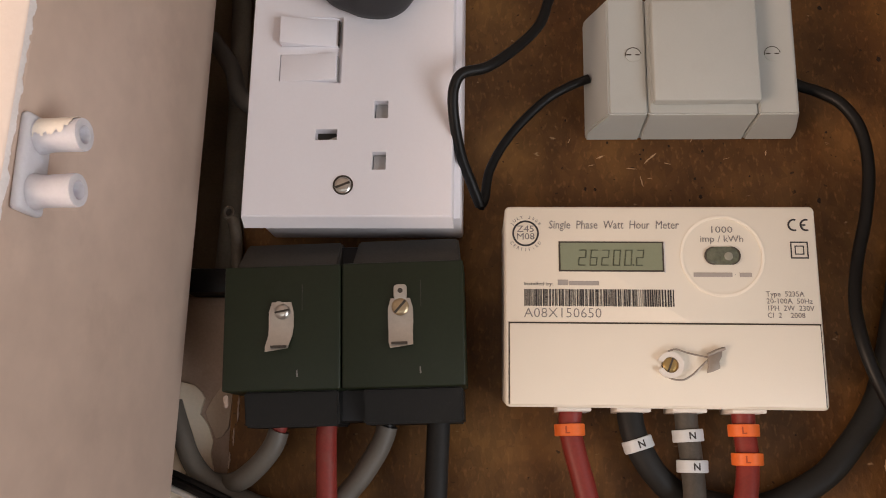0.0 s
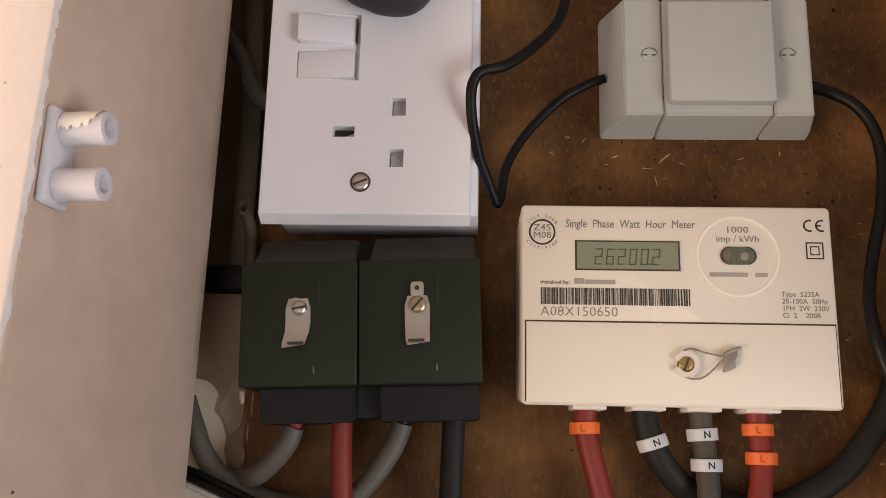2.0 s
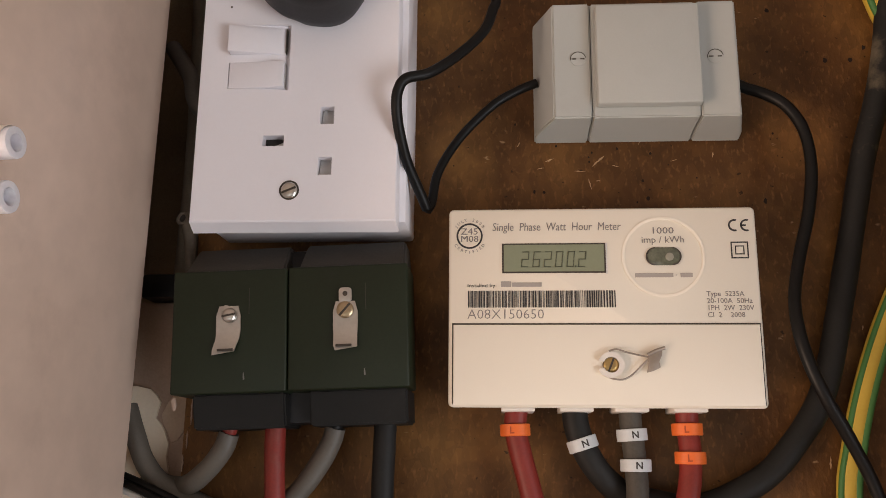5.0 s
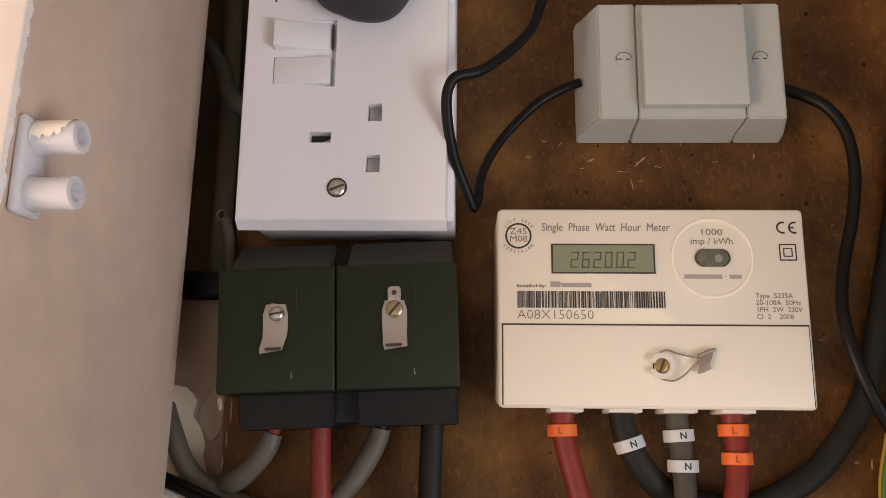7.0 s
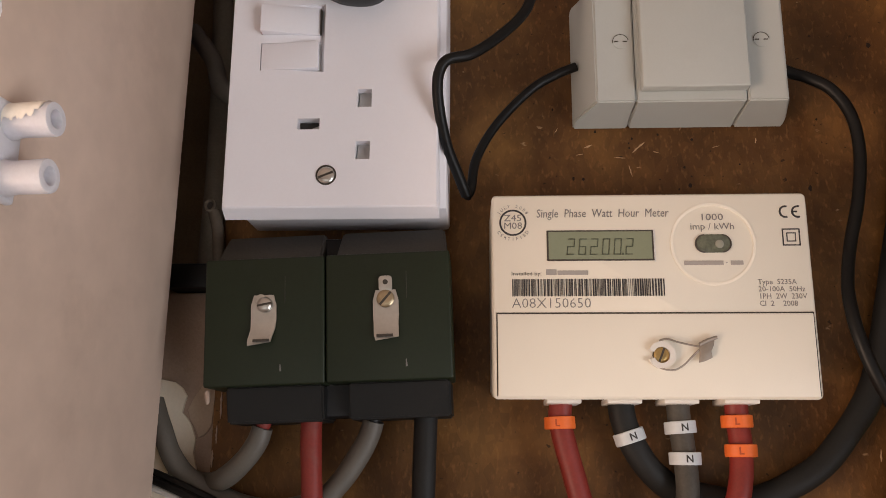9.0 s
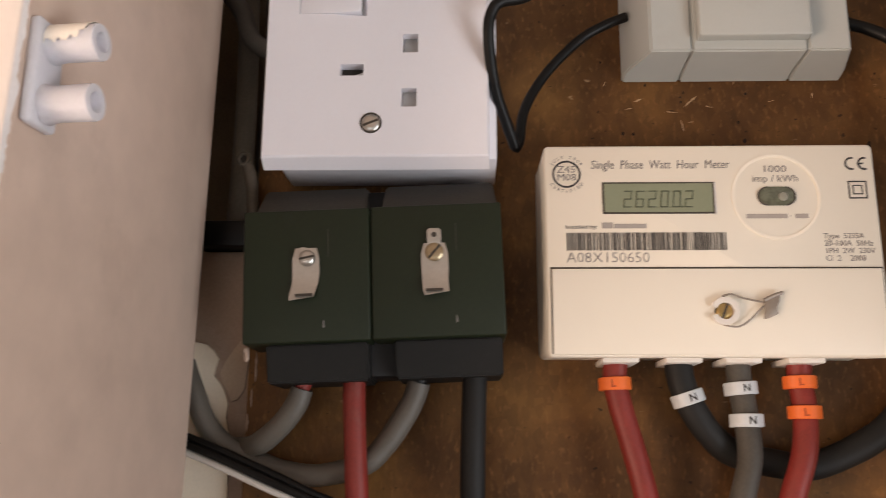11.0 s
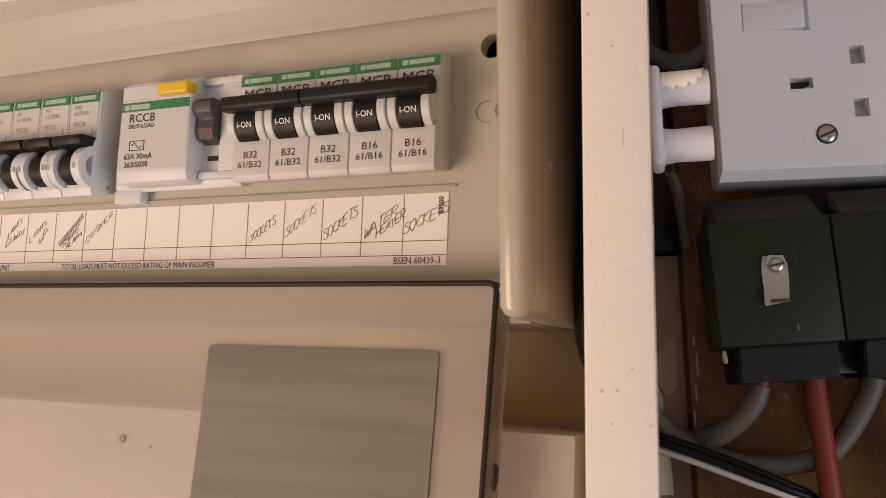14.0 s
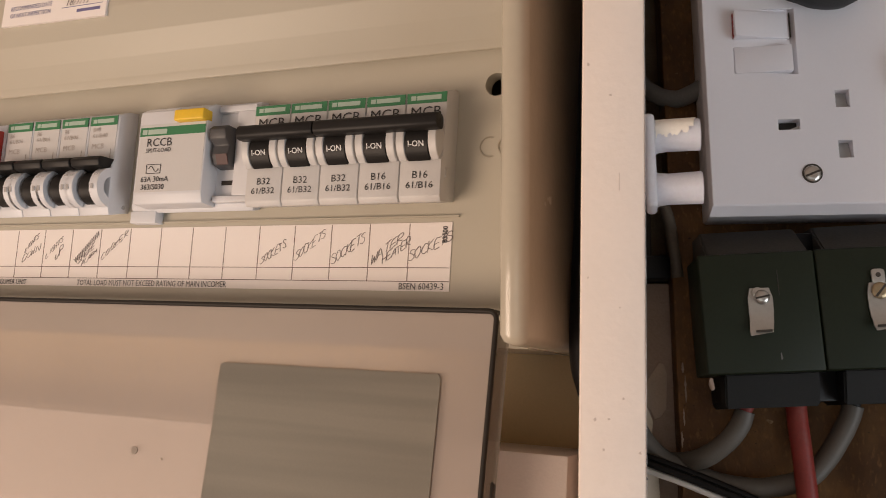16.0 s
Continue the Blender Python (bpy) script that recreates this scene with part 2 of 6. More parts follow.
LID_LABEL = label_material()
WALL_YELLOW = mat("ochre_wall_paint", (0.58, 0.46, 0.27), 0.7, var=0.05, scale=15, bump=0.15)
WALL_WHITE = mat("white_wall_paint", (0.78, 0.71, 0.66), 0.7, var=0.04, scale=10, bump=0.2)
ROOM_WALL = mat("greige_room_paint", (0.40, 0.36, 0.33), 0.8, var=0.05, scale=8, bump=0.2)
PLASTER = mat("worn_plaster", (0.36, 0.27, 0.212), 0.8, var=0.15, scale=40, bump=0.4, stain=0.5, stain_scale=30, stain_colour=(0.22, 0.15, 0.10))
PEELED = mat("peeled_cream_paint", (0.76, 0.67, 0.54), 0.6, var=0.06, bump=0.15)
GRIMY_WALL = mat("grimy_olive_wall", (0.33, 0.265, 0.18), 0.8, var=0.25, scale=35, bump=0.4, stain=0.5, stain_scale=25, stain_colour=(0.10, 0.075, 0.05))
DARK_TIMBER = mat("dark_timber", (0.06, 0.038, 0.024), 0.7, var=0.3, scale=30, bump=0.3)
FLOOR_WOOD = mat("floor_boards", (0.27, 0.20, 0.145), 0.5, var=0.2, scale=6, bump=0.2)


def smoky(name, tint, haze_colour, haze_low, haze_high):
    """Tinted clear plastic of the hinged door, with a diffuse haze mixed in."""
    m = bpy.data.materials.new(name)
    m.use_nodes = True
    nt = m.node_tree
    n, l = nt.nodes, nt.links
    n.remove(n["Principled BSDF"])
    out = n["Material Output"]
    tr, gl, mx = n.new("ShaderNodeBsdfTransparent"), n.new("ShaderNodeBsdfGlossy"), n.new("ShaderNodeMixShader")
    haze, hz = n.new("ShaderNodeBsdfDiffuse"), n.new("ShaderNodeMixShader")
    tr.inputs[0].default_value = (*tint, 1)
    haze.inputs[0].default_value = (*haze_colour, 1)
    tc, nz, mr = n.new("ShaderNodeTexCoord"), n.new("ShaderNodeTexNoise"), n.new("ShaderNodeMapRange")
    nz.inputs["Scale"].default_value, nz.inputs["Detail"].default_value = 9.0, 3.0
    mr.inputs[3].default_value, mr.inputs[4].default_value = haze_low, haze_high
    l.new(tc.outputs["Object"], nz.inputs["Vector"])
    l.new(nz.outputs["Fac"], mr.inputs[0])
    l.new(mr.outputs[0], hz.inputs[0])
    l.new(tr.outputs[0], hz.inputs[1])
    l.new(haze.outputs[0], hz.inputs[2])
    gl.inputs["Roughness"].default_value = 0.55
    mx.inputs[0].default_value = 0.045
    l.new(hz.outputs[0], mx.inputs[1])
    l.new(gl.outputs[0], mx.inputs[2])
    l.new(mx.outputs[0], out.inputs[0])
    return m


# the pane's pale haze puts the room's reflection into its colour
SMOKY = smoky("smoky_plastic_painted_sheen", (0.76, 0.74, 0.72), (0.68, 0.58, 0.51), 0.24, 0.32)
# darker tint that stands in for shade on the case's lower face
SHADE_TINT = smoky("smoky_shade_tint", (0.68, 0.67, 0.63), (0.30, 0.29, 0.26), 0.10, 0.16)
SMOKY_FLANK = smoky("smoky_flange_plastic", (0.66, 0.64, 0.60), (0.34, 0.32, 0.29), 0.25, 0.38)
SMOKY_EDGE = mat("smoky_plastic_edge", (0.026, 0.022, 0.018), 0.5, bump=0, var=0.1, spec=0.2)

# ---- mesh helpers ----


def join(dst, src):
    me = bpy.data.meshes.new("tmp")
    src.to_mesh(me)
    src.free()
    dst.from_mesh(me)
    bpy.data.meshes.remove(me)
    return dst


def box(x0, x1, y0, y1, z0, z1, bev=0.0, seg=2, into=None):
    bm = bmesh.new()
    bmesh.ops.create_cube(bm, size=1)
    for v in bm.verts:
        v.co = Vector((x0 + (v.co.x + 0.5) * (x1 - x0), y0 + (v.co.y + 0.5) * (y1 - y0), z0 + (v.co.z + 0.5) * (z1 - z0)))
    if bev:
        bmesh.ops.bevel(bm, geom=bm.edges[:], offset=bev, segments=seg, affect="EDGES", profile=0.5)
    return join(into, bm) if into is not None else bm


def prism(pts, a0, a1, axis="y", bev=0.0, seg=2, into=None):
    """An outline of (x, z) drawn along y, or of (y, z) drawn along x, or of (x, y) along z."""
    put = {"y": lambda p, a: (p[0], a, p[1]), "x": lambda p, a: (a, p[0], p[1]), "z": lambda p, a: (p[0], p[1], a)}[axis]
    bm = bmesh.new()
    lo = [bm.verts.new(put(p, a0)) for p in pts]
    hi = [bm.verts.new(put(p, a1)) for p in pts]
    n = len(pts)
    bm.faces.new(lo)
    bm.faces.new(hi[::-1])
    for i in range(n):
        bm.faces.new((lo[i], hi[i], hi[(i + 1) % n], lo[(i + 1) % n]))
    bmesh.ops.recalc_face_normals(bm, faces=bm.faces[:])
    if bev:
        bmesh.ops.bevel(bm, geom=bm.edges[:], offset=bev, segments=seg, affect="EDGES", profile=0.5)
    return join(into, bm) if into is not None else bm


def round_rect(x0, x1, z0, z1, r, n=5):
    pts = []
    for cx, cz, a in ((x1 - r, z1 - r, 0), (x0 + r, z1 - r, 90), (x0 + r, z0 + r, 180), (x1 - r, z0 + r, 270)):
        for i in range(n + 1):
            q = radians(a + 90 * i / n)
            pts.append((cx + r * math.cos(q), cz + r * math.sin(q)))
    return pts


def disc_pts(cx, cz, r, n=24):
    return [(cx + r * math.cos(2 * math.pi * i / n), cz + r * math.sin(2 * math.pi * i / n)) for i in range(n)]


def ring(cx, cz, r0, r1, y0, y1, n=40, a0=0.0, a1=360.0, into=None):
    """A flat ring, or an arc of one, facing -y, from y0 (front) to y1."""
    bm = into if into is not None else bmesh.new()
    full = abs(a1 - a0) >= 360
    k = n if full else n + 1
    rows = []
    for r, y in ((r0, y1), (r0, y0), (r1, y0), (r1, y1)):
        rows.append([bm.verts.new((cx + r * math.cos(radians(a0 + (a1 - a0) * i / n)), y, cz + r * math.sin(radians(a0 + (a1 - a0) * i / n)))) for i in range(k)])
    for i in range(n):
        j = (i + 1) % k
        for u, v in ((0, 1), (1, 2), (2, 3)):
            bm.faces.new((rows[u][i], rows[v][i], rows[v][j], rows[u][j]))
    bmesh.ops.recalc_face_normals(bm, faces=bm.faces[:])
    return bm


def smooth_path(pts, per=8):
    p = [Vector(q) for q in pts]
    p = [2 * p[0] - p[1]] + p + [2 * p[-1] - p[-2]]
    out = []
    for i in range(1, len(p) - 2):
        for k in range(per):
            t = k / per
            a, b, c, d = p[i - 1], p[i], p[i + 1], p[i + 2]
            out.append(0.5 * (2 * b + (c - a) * t + (2 * a - 5 * b + 4 * c - d) * t * t + (3 * b - a - 3 * c + d) * t ** 3))
    return out + [p[-2]]


def tube(pts, r, n=14, per=8, flat=1.0, into=None, smooth_it=True, wobble=0.0):
    """A sheath of radius r (flat: its depth over its width) along a smooth line."""
    bm = into if into is not None else bmesh.new()
    line = smooth_path(pts, per) if smooth_it else [Vector(q) for q in pts]
    side = None
    rings = []
    for i, c in enumerate(line):
        d = (line[min(i + 1, len(line) - 1)] - line[max(i - 1, 0)]).normalized()
        if side is None:
            side = d.cross(Vector((0, 1, 0)))
            if side.length < 0.1:
                side = d.cross(Vector((1, 0, 0)))
        side = (side - d * side.dot(d)).normalized()
        up = d.cross(side)
        k = 1 + wobble * noise.noise(c * 90)
        rings.append([bm.verts.new(c + k * r * (math.cos(2 * math.pi * j / n) * side + flat * math.sin(2 * math.pi * j / n) * up)) for j in range(n)])
    for a, b in zip(rings, rings[1:]):
        for j in range(n):
            bm.faces.new((a[j], a[(j + 1) % n], b[(j + 1) % n], b[j]))
    bm.faces.new(rings[0][::-1])
    bm.faces.new(rings[-1])
    bmesh.ops.recalc_face_normals(bm, faces=bm.faces[:])
    return bm


def finish(bm, angle=42):
    bm.normal_update()
    for f in bm.faces:
        f.smooth = True
    for e in bm.edges:
        e.smooth = len(e.link_faces) == 2 and e.calc_face_angle(0) < radians(angle)


def mesh_of(name, bm, material, angle=42):
    finish(bm, angle)
    me = bpy.data.meshes.new(name)
    bm.to_mesh(me)
    bm.free()
    me.materials.append(material)
    return me


def part(name, bm, material, parent, label=""):
    ob = new(name, mesh_of(name, bm, material))
    ob.parent = parent
    return tagged(ob, label)


def thing(name, m, label, category, group="", kind=""):
    ob = new(name)
    ob.empty_display_size = 0.01
    ob.matrix_world = m
    return tagged(ob, label, category, group, kind)


def solo(name, bm, material, label, category, m=None, group="", kind=""):
    ob = new(name, mesh_of(name, bm, material))
    if m is not None:
        ob.matrix_world = m
    return tagged(ob, label, category, group, kind)


def text_mesh(body, size, x, z, y, align="LEFT", turn=0.0, shear=0.0, wide=1.0, thick=0.0, into=None, span=0.0):
    """Upright lettering that faces -y; size is the height of a capital."""
    cu = bpy.data.curves.new("lettering", "FONT")
    cu.body, cu.size, cu.align_x, cu.shear, cu.offset = body, size / 0.69, align, shear, thick
    cu.resolution_u = 2
    ob = bpy.data.objects.new("lettering", cu)
    me = bpy.data.meshes.new_from_object(ob)
    if span:
        xs = [v.co.x for v in me.vertices]
        wide = span / (max(xs) - min(xs))
    bm = into if into is not None else bmesh.new()
    mark = len(bm.verts)
    bm.from_mesh(me)
    bm.verts.ensure_lookup_table()
    m = Matrix.Translation((x, y, z)) @ Matrix.Rotation(-radians(turn), 4, "Y") @ Matrix.Rotation(radians(90), 4, "X") @ Matrix.Diagonal((wide, 1, 1, 1))
    bmesh.ops.transform(bm, matrix=m, verts=bm.verts[mark:])
    bpy.data.objects.remove(ob)
    bpy.data.curves.remove(cu)
    bpy.data.meshes.remove(me)
    return bm


def slotted_screw(name, parent, x, y, z, r, material, turn=40, label="", dome=0.35):
    """A round head with a slot, proud of the plane y."""
    bm = bmesh.new()
    n, rows = 24, []
    for rr, d in ((r, 0.0), (r, 0.35 * dome), (0.86 * r, 0.75 * dome), (0.5 * r, 0.97 * dome)):
        rows.append([bm.verts.new((x + rr * math.cos(2 * math.pi * i / n), y - d * r, z + rr * math.sin(2 * math.pi * i / n))) for i in range(n)])
    for a, b in zip(rows, rows[1:]):
        for i in range(n):
            bm.faces.new((a[i], a[(i + 1) % n], b[(i + 1) % n], b[i]))
    bm.faces.new(rows[-1])
    bmesh.ops.recalc_face_normals(bm, faces=bm.faces[:])
    head = part(name, bm, material, parent, label)
    sl = box(-0.93 * r, 0.93 * r, -0.03 * r, 0.1 * r, -0.13 * r, 0.13 * r)
    bmesh.ops.transform(sl, matrix=Matrix.Translation((x, y - dome * r, z)) @ Matrix.Rotation(radians(-turn), 4, "Y"), verts=sl.verts[:])
    part("slot", sl, SLOT, head)
    return head

# ---- setting: room, cupboard, backing boards ----


def room():
    lo, hi = -0.65, 1.75
    for name, dims, m, label in (
        ("wall_back", (-1.8, 1.6, 0.16, 0.26, lo, hi), ROOM_WALL, "cream painted wall behind the boards"),
        ("floor", (-1.8, 1.6, -2.5, 0.26, lo - 0.1, lo), FLOOR_WOOD, "brown boarded floor"),
        ("ceiling", (-1.8, 1.6, -2.5, 0.26, hi, hi + 0.1), ROOM_WALL, "plain cream ceiling"),
    ):
        solo(name, box(*dims), m, label, name.split("_")[0], kind="structure")
    # the window openings are assumed, made to hold the three lamps
    front = bmesh.new()
    for d in ((-1.8, -1.15, -2.5, -2.4, lo, hi), (0.45, 1.6, -2.5, -2.4, lo, hi), (-1.15, 0.45, -2.5, -2.4, lo, -0.05), (-1.15, 0.45, -2.5, -2.4, 1.25, hi)):
        box(*d, into=front)
    solo("wall_front", front, ROOM_WALL, "unseen cream wall with an assumed window opening", "wall", kind="structure")
    left = bmesh.new()
    for d in ((-1.9, -1.8, -2.4, -1.65, lo, hi), (-1.9, -1.8, -0.55, 0.16, lo, hi), (-1.9, -1.8, -1.65, -0.55, lo, -0.05), (-1.9, -1.8, -1.65, -0.55, 1.25, hi)):
        box(*d, into=left)
    right = bmesh.new()
    for d in ((1.5, 1.6, -2.4, -1.75, lo, hi), (1.5, 1.6, -0.75, 0.16, lo, hi), (1.5, 1.6, -1.75, -0.75, lo, -0.05), (1.5, 1.6, -1.75, -0.75, 1.25, hi)):
        box(*d, into=right)
    solo("wall_right", right, ROOM_WALL, "unseen cream side wall with an assumed narrow window opening", "wall", kind="structure")
    solo("wall_left", left, ROOM_WALL, "unseen cream side wall with an assumed window opening", "wall", kind="structure")


room()

# the meter board, with its left edge open towards the gap behind the partition
BOARD = solo("meter_board", box(-0.134, 0.42, 0.0, 0.018, 0.95, 1.74, 0.001), CHIPBOARD, "varnished brown chipboard backing board with scuffs and pits", "board", kind="structure")


def board_marks():
    """Pits and pale scuffs worn into the board between the fittings."""
    rng = random.Random(31)
    pits, scuffs = bmesh.new(), bmesh.new()
    for x, z, r in ((0.0440, 1.5293, 0.0006), (0.0425, 1.5272, 0.0004), (0.0426, 1.5251, 0.0005), (0.0552, 1.5310, 0.0006), (0.0698, 1.5286, 0.0007), (0.0660, 1.5158, 0.0007), (0.0681, 1.5078, 0.0010), (0.0180, 1.5112, 0.0008), (0.0223, 1.5110, 0.0007), (0.1184, 1.5059, 0.0012), (0.0631, 1.5060, 0.0005), (0.0281, 1.5327, 0.0006), (0.0098, 1.5434, 0.0006), (0.0896, 1.5170, 0.0004), (0.1239, 1.5372, 0.0005), (0.1671, 1.5776, 0.0011), (0.1608, 1.5719, 0.0011), (0.1496, 1.5717, 0.0011), (0.1258, 1.5970, 0.0011)):
        n = 9
        prism([(x + r * rng.uniform(0.55, 1.1) * math.cos(6.283 * i / n), z + 1.2 * r * rng.uniform(0.55, 1.1) * math.sin(6.283 * i / n)) for i in range(n)], -0.0002, 0.0004, into=pits)
    for x, z, a, length, w in ((0.0467, 1.5253, 42, 0.0075, 0.0011), (0.0428, 1.5146, -75, 0.0052, 0.0008), (0.0385, 1.5206, -5, 0.0050, 0.0005), (0.0972, 1.5277, 80, 0.0026, 0.0007), (0.0249, 1.5260, 20, 0.0040, 0.0008), (0.0209, 1.5222, 10, 0.0030, 0.0004), (0.0653, 1.5341, 70, 0.0030, 0.0005), (0.0464, 1.5161, 5, 0.0020, 0.0005), (0.0542, 1.5229, -15, 0.0030, 0.0004), (0.0800, 1.5252, 15, 0.0030, 0.0003), (0.0112, 1.5335, 60, 0.0026, 0.0005), (0.1362, 1.3949, 85, 0.0050, 0.0009), (0.1543, 1.4503, 80, 0.0020, 0.0008)):
        u, v = (math.cos(radians(a)), math.sin(radians(a))), (-math.sin(radians(a)), math.cos(radians(a)))
        n = 8
        top = [((i / n - 0.5) * length, w * rng.uniform(0.1, 0.6) * math.sin(math.pi * (i + 0.3) / (n + 0.6))) for i in range(n + 1)]
        low = [((i / n - 0.5) * length, -w * rng.uniform(0.1, 0.6) * math.sin(math.pi * (i + 0.3) / (n + 0.6))) for i in range(n, -1, -1)]
        prism([(x + p * u[0] + q * v[0], z + p * u[1] + q * v[1]) for p, q in top + low], -0.00018, 0.0003, into=scuffs)
    tagged(part("pits", pits, mat("board_pit", (0.018, 0.009, 0.005), 0.9), BOARD, "small dark pits in the board"), kind="stuff")
    tagged(part("scuffs", scuffs, mat("board_scuff", (0.46, 0.31, 0.18), 0.8, var=0.2, scale=300), BOARD, "pale scuffed chips on the board"), kind="stuff")


board_marks()
# out-of-view panel added to keep the right-hand lamp off the board's right side
solo("side_shade_panel", box(0.245, 0.265, -0.150, 0.0, 0.95, 1.74, 0.001), DARK_TIMBER, "unseen dark panel added to shade the right of the board", "board", kind="structure")
solo("recess_back", box(-0.21, -0.08, 0.058, 0.073, 0.95, 1.74), GRIMY_WALL, "grimy olive-brown wall at the back of the gap", "board", kind="structure")

PART_FAR, PART_FR, PART_FL = (-0.1495, -0.0175), (-0.1645, -0.1412), (-0.1836, -0.1424)
LEAN = 0.034  # the partition leans a little to the right


def partition():
    root = thing("partition", pose(0, 0, 0), "upright painted board with a cream front edge and beige side", "partition", kind="structure")
    d = Vector((PART_FAR[0] - PART_FR[0], PART_FAR[1] - PART_FR[1]))
    far_l = (PART_FL[0] + d.x, PART_FL[1] + d.y)
    w = Vector(PART_FL) - Vector(PART_FR)
    u = d.normalized() * 0.003
    side = prism([(PART_FR[0] + u.x, PART_FR[1] + u.y), PART_FAR, far_l, (PART_FL[0] + u.x, PART_FL[1] + u.y)], 0.95, 1.74, "z", 0.0012, 3)
    for v in side.verts:
        if v.co.y > -0.10:
            k = 0.045 * (v.co.z - 1.42)
            v.co.x -= k * d.normalized().x
            v.co.y -= k * d.normalized().y
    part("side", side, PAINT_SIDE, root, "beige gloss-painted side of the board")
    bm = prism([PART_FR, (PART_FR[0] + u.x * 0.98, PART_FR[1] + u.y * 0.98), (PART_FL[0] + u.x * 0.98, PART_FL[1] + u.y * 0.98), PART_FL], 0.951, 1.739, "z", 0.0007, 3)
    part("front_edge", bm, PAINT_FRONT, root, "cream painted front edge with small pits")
    # ragged whitish overpaint where the side meets the front edge
    rng = random.Random(21)
    nrm = Vector((d.y, -d.x)).normalized()
    bm = bmesh.new()
    cols, z = [], 1.28
    while z < 1.64:
        streak = noise.noise(Vector((z * 75, 7.7, 0)))
        wd = 0.0011 + 0.0020 * abs(noise.noise(Vector((z * 22, 3.1, 0)))) + 0.0018 * abs(noise.noise(Vector((z * 190, 1.4, 0)))) + 0.0005 * rng.random()
        wd *= 1.25 if z > 1.45 else max(0.0, min(1.0, 0.55 + 2.2 * streak))
        cols.append([bm.verts.new((PART_FR[0] + d.normalized().x * a + nrm.x * h, PART_FR[1] + d.normalized().y * a + nrm.y * h, z)) for a, h in ((0.0001, 0.00012), (0.0003 + wd * 0.5, 0.00026), (0.0003 + wd, 0.00008))])
        z += 0.0009
    for p, q in zip(cols, cols[1:]):
        for i in range(2):
            bm.faces.new((p[i], p[i + 1], q[i + 1], q[i]))
    part("overpaint", bm, mat("whitish_overpaint", (0.90, 0.85, 0.82), 0.35, var=0.08, scale=150, bump=0.3), root, "ragged whitish overpaint along the edge")
    c = Vector(PART_FR) + d.normalized() * 0.0165
    dot = bmesh.new()
    bmesh.ops.create_uvsphere(dot, u_segments=10, v_segments=6, radius=0.0005)
    bmesh.ops.translate(dot, vec=(c.x, c.y, 1.3835), verts=dot.verts[:])
    part("pin_hole", dot, DARK_HOLE, root, "tiny dark pin hole")
    # small paint nicks along the front
    rng = random.Random(4)
    nick = bmesh.new()
    for i in range(12):
        z = 1.30 + 0.3 * rng.random()
        a = 0.0002 + 0.0003 * rng.random()
        x, y = PART_FR[0] - 0.0009 - rng.random() * 0.017, PART_FR[1]
        y += (PART_FR[0] - x) * (PART_FL[1] - PART_FR[1]) / 0.0188 - 0.0001
        pts = [(x + a * math.cos(k) * (0.6 + 0.6 * rng.random()), z + 1.3 * a * math.sin(k) * (0.5 + rng.random())) for k in (0, 1.1, 2.2, 3.1, 4.2, 5.3)]
        prism(pts, y, y + 0.0003, into=nick)
    for x, z, w, high in ((-0.1721, 1.4714, 0.00012, 0.0030), (-0.1748, 1.4991, 0.0004, 0.0004), (-0.1750, 1.4010, 0.0004, 0.0003), (-0.1765, 1.3924, 0.0003, 0.0004)):
        y = PART_FR[1] + (PART_FR[0] - x) * (PART_FL[1] - PART_FR[1]) / 0.0188 - 0.0001
        prism([(x - w, z - high), (x + w, z - high * 0.8), (x + w * 0.8, z + high), (x - w, z + high * 0.9)], y, y + 0.0003, into=nick)
    part("paint_nicks", nick, mat("paint_nick", (0.66, 0.55, 0.47), 0.7), root)
    for ob in root.children:
        for v in ob.data.vertices:
            v.co.x += LEAN * (v.co.z - 1.43)
    return root


partition()


def batten():
    """Pale worn batten in the gap, its paint partly peeled."""
    root = thing("batten", pose(0, 0, 0), "worn pale timber batten with peeling cream paint", "batten", kind="structure")
    part("timber", box(-0.175, -0.1335, 0.012, 0.06, 0.95, 1.464, 0.001), PLASTER, root)
    torn = [(-0.172, 1.4262), (-0.1600, 1.4256), (-0.1543, 1.4244), (-0.1512, 1.4220), (-0.1490, 1.4186), (-0.1500, 1.4150), (-0.1506, 1.4117), (-0.1480, 1.4090), (-0.1461, 1.4060), (-0.1440, 1.4004), (-0.1446, 1.3950), (-0.1429, 1.3876), (-0.1420, 1.36), (-0.172, 1.36)]
    part("paint_patch", prism(torn, 0.0104, 0.0122), PEELED, root, "patch of cream paint with a torn edge")
    flap = [(-0.1484, 1.4129), (-0.1460, 1.4180), (-0.1425, 1.4232), (-0.1399, 1.4268), (-0.1378, 1.4262), (-0.1367, 1.4210), (-0.1372, 1.4130), (-0.1377, 1.4060), (-0.1402, 1.4022), (-0.1430, 1.4012), (-0.1446, 1.4050), (-0.1470, 1.4090)]
    part("paint_patch", prism(flap, 0.0110, 0.0122, bev=0.0003), mat("yellowed_peeled_paint", (0.47, 0.365, 0.275), 0.6, var=0.12, scale=60, bump=0.2), root, "yellowed flap of peeling paint")


batten()


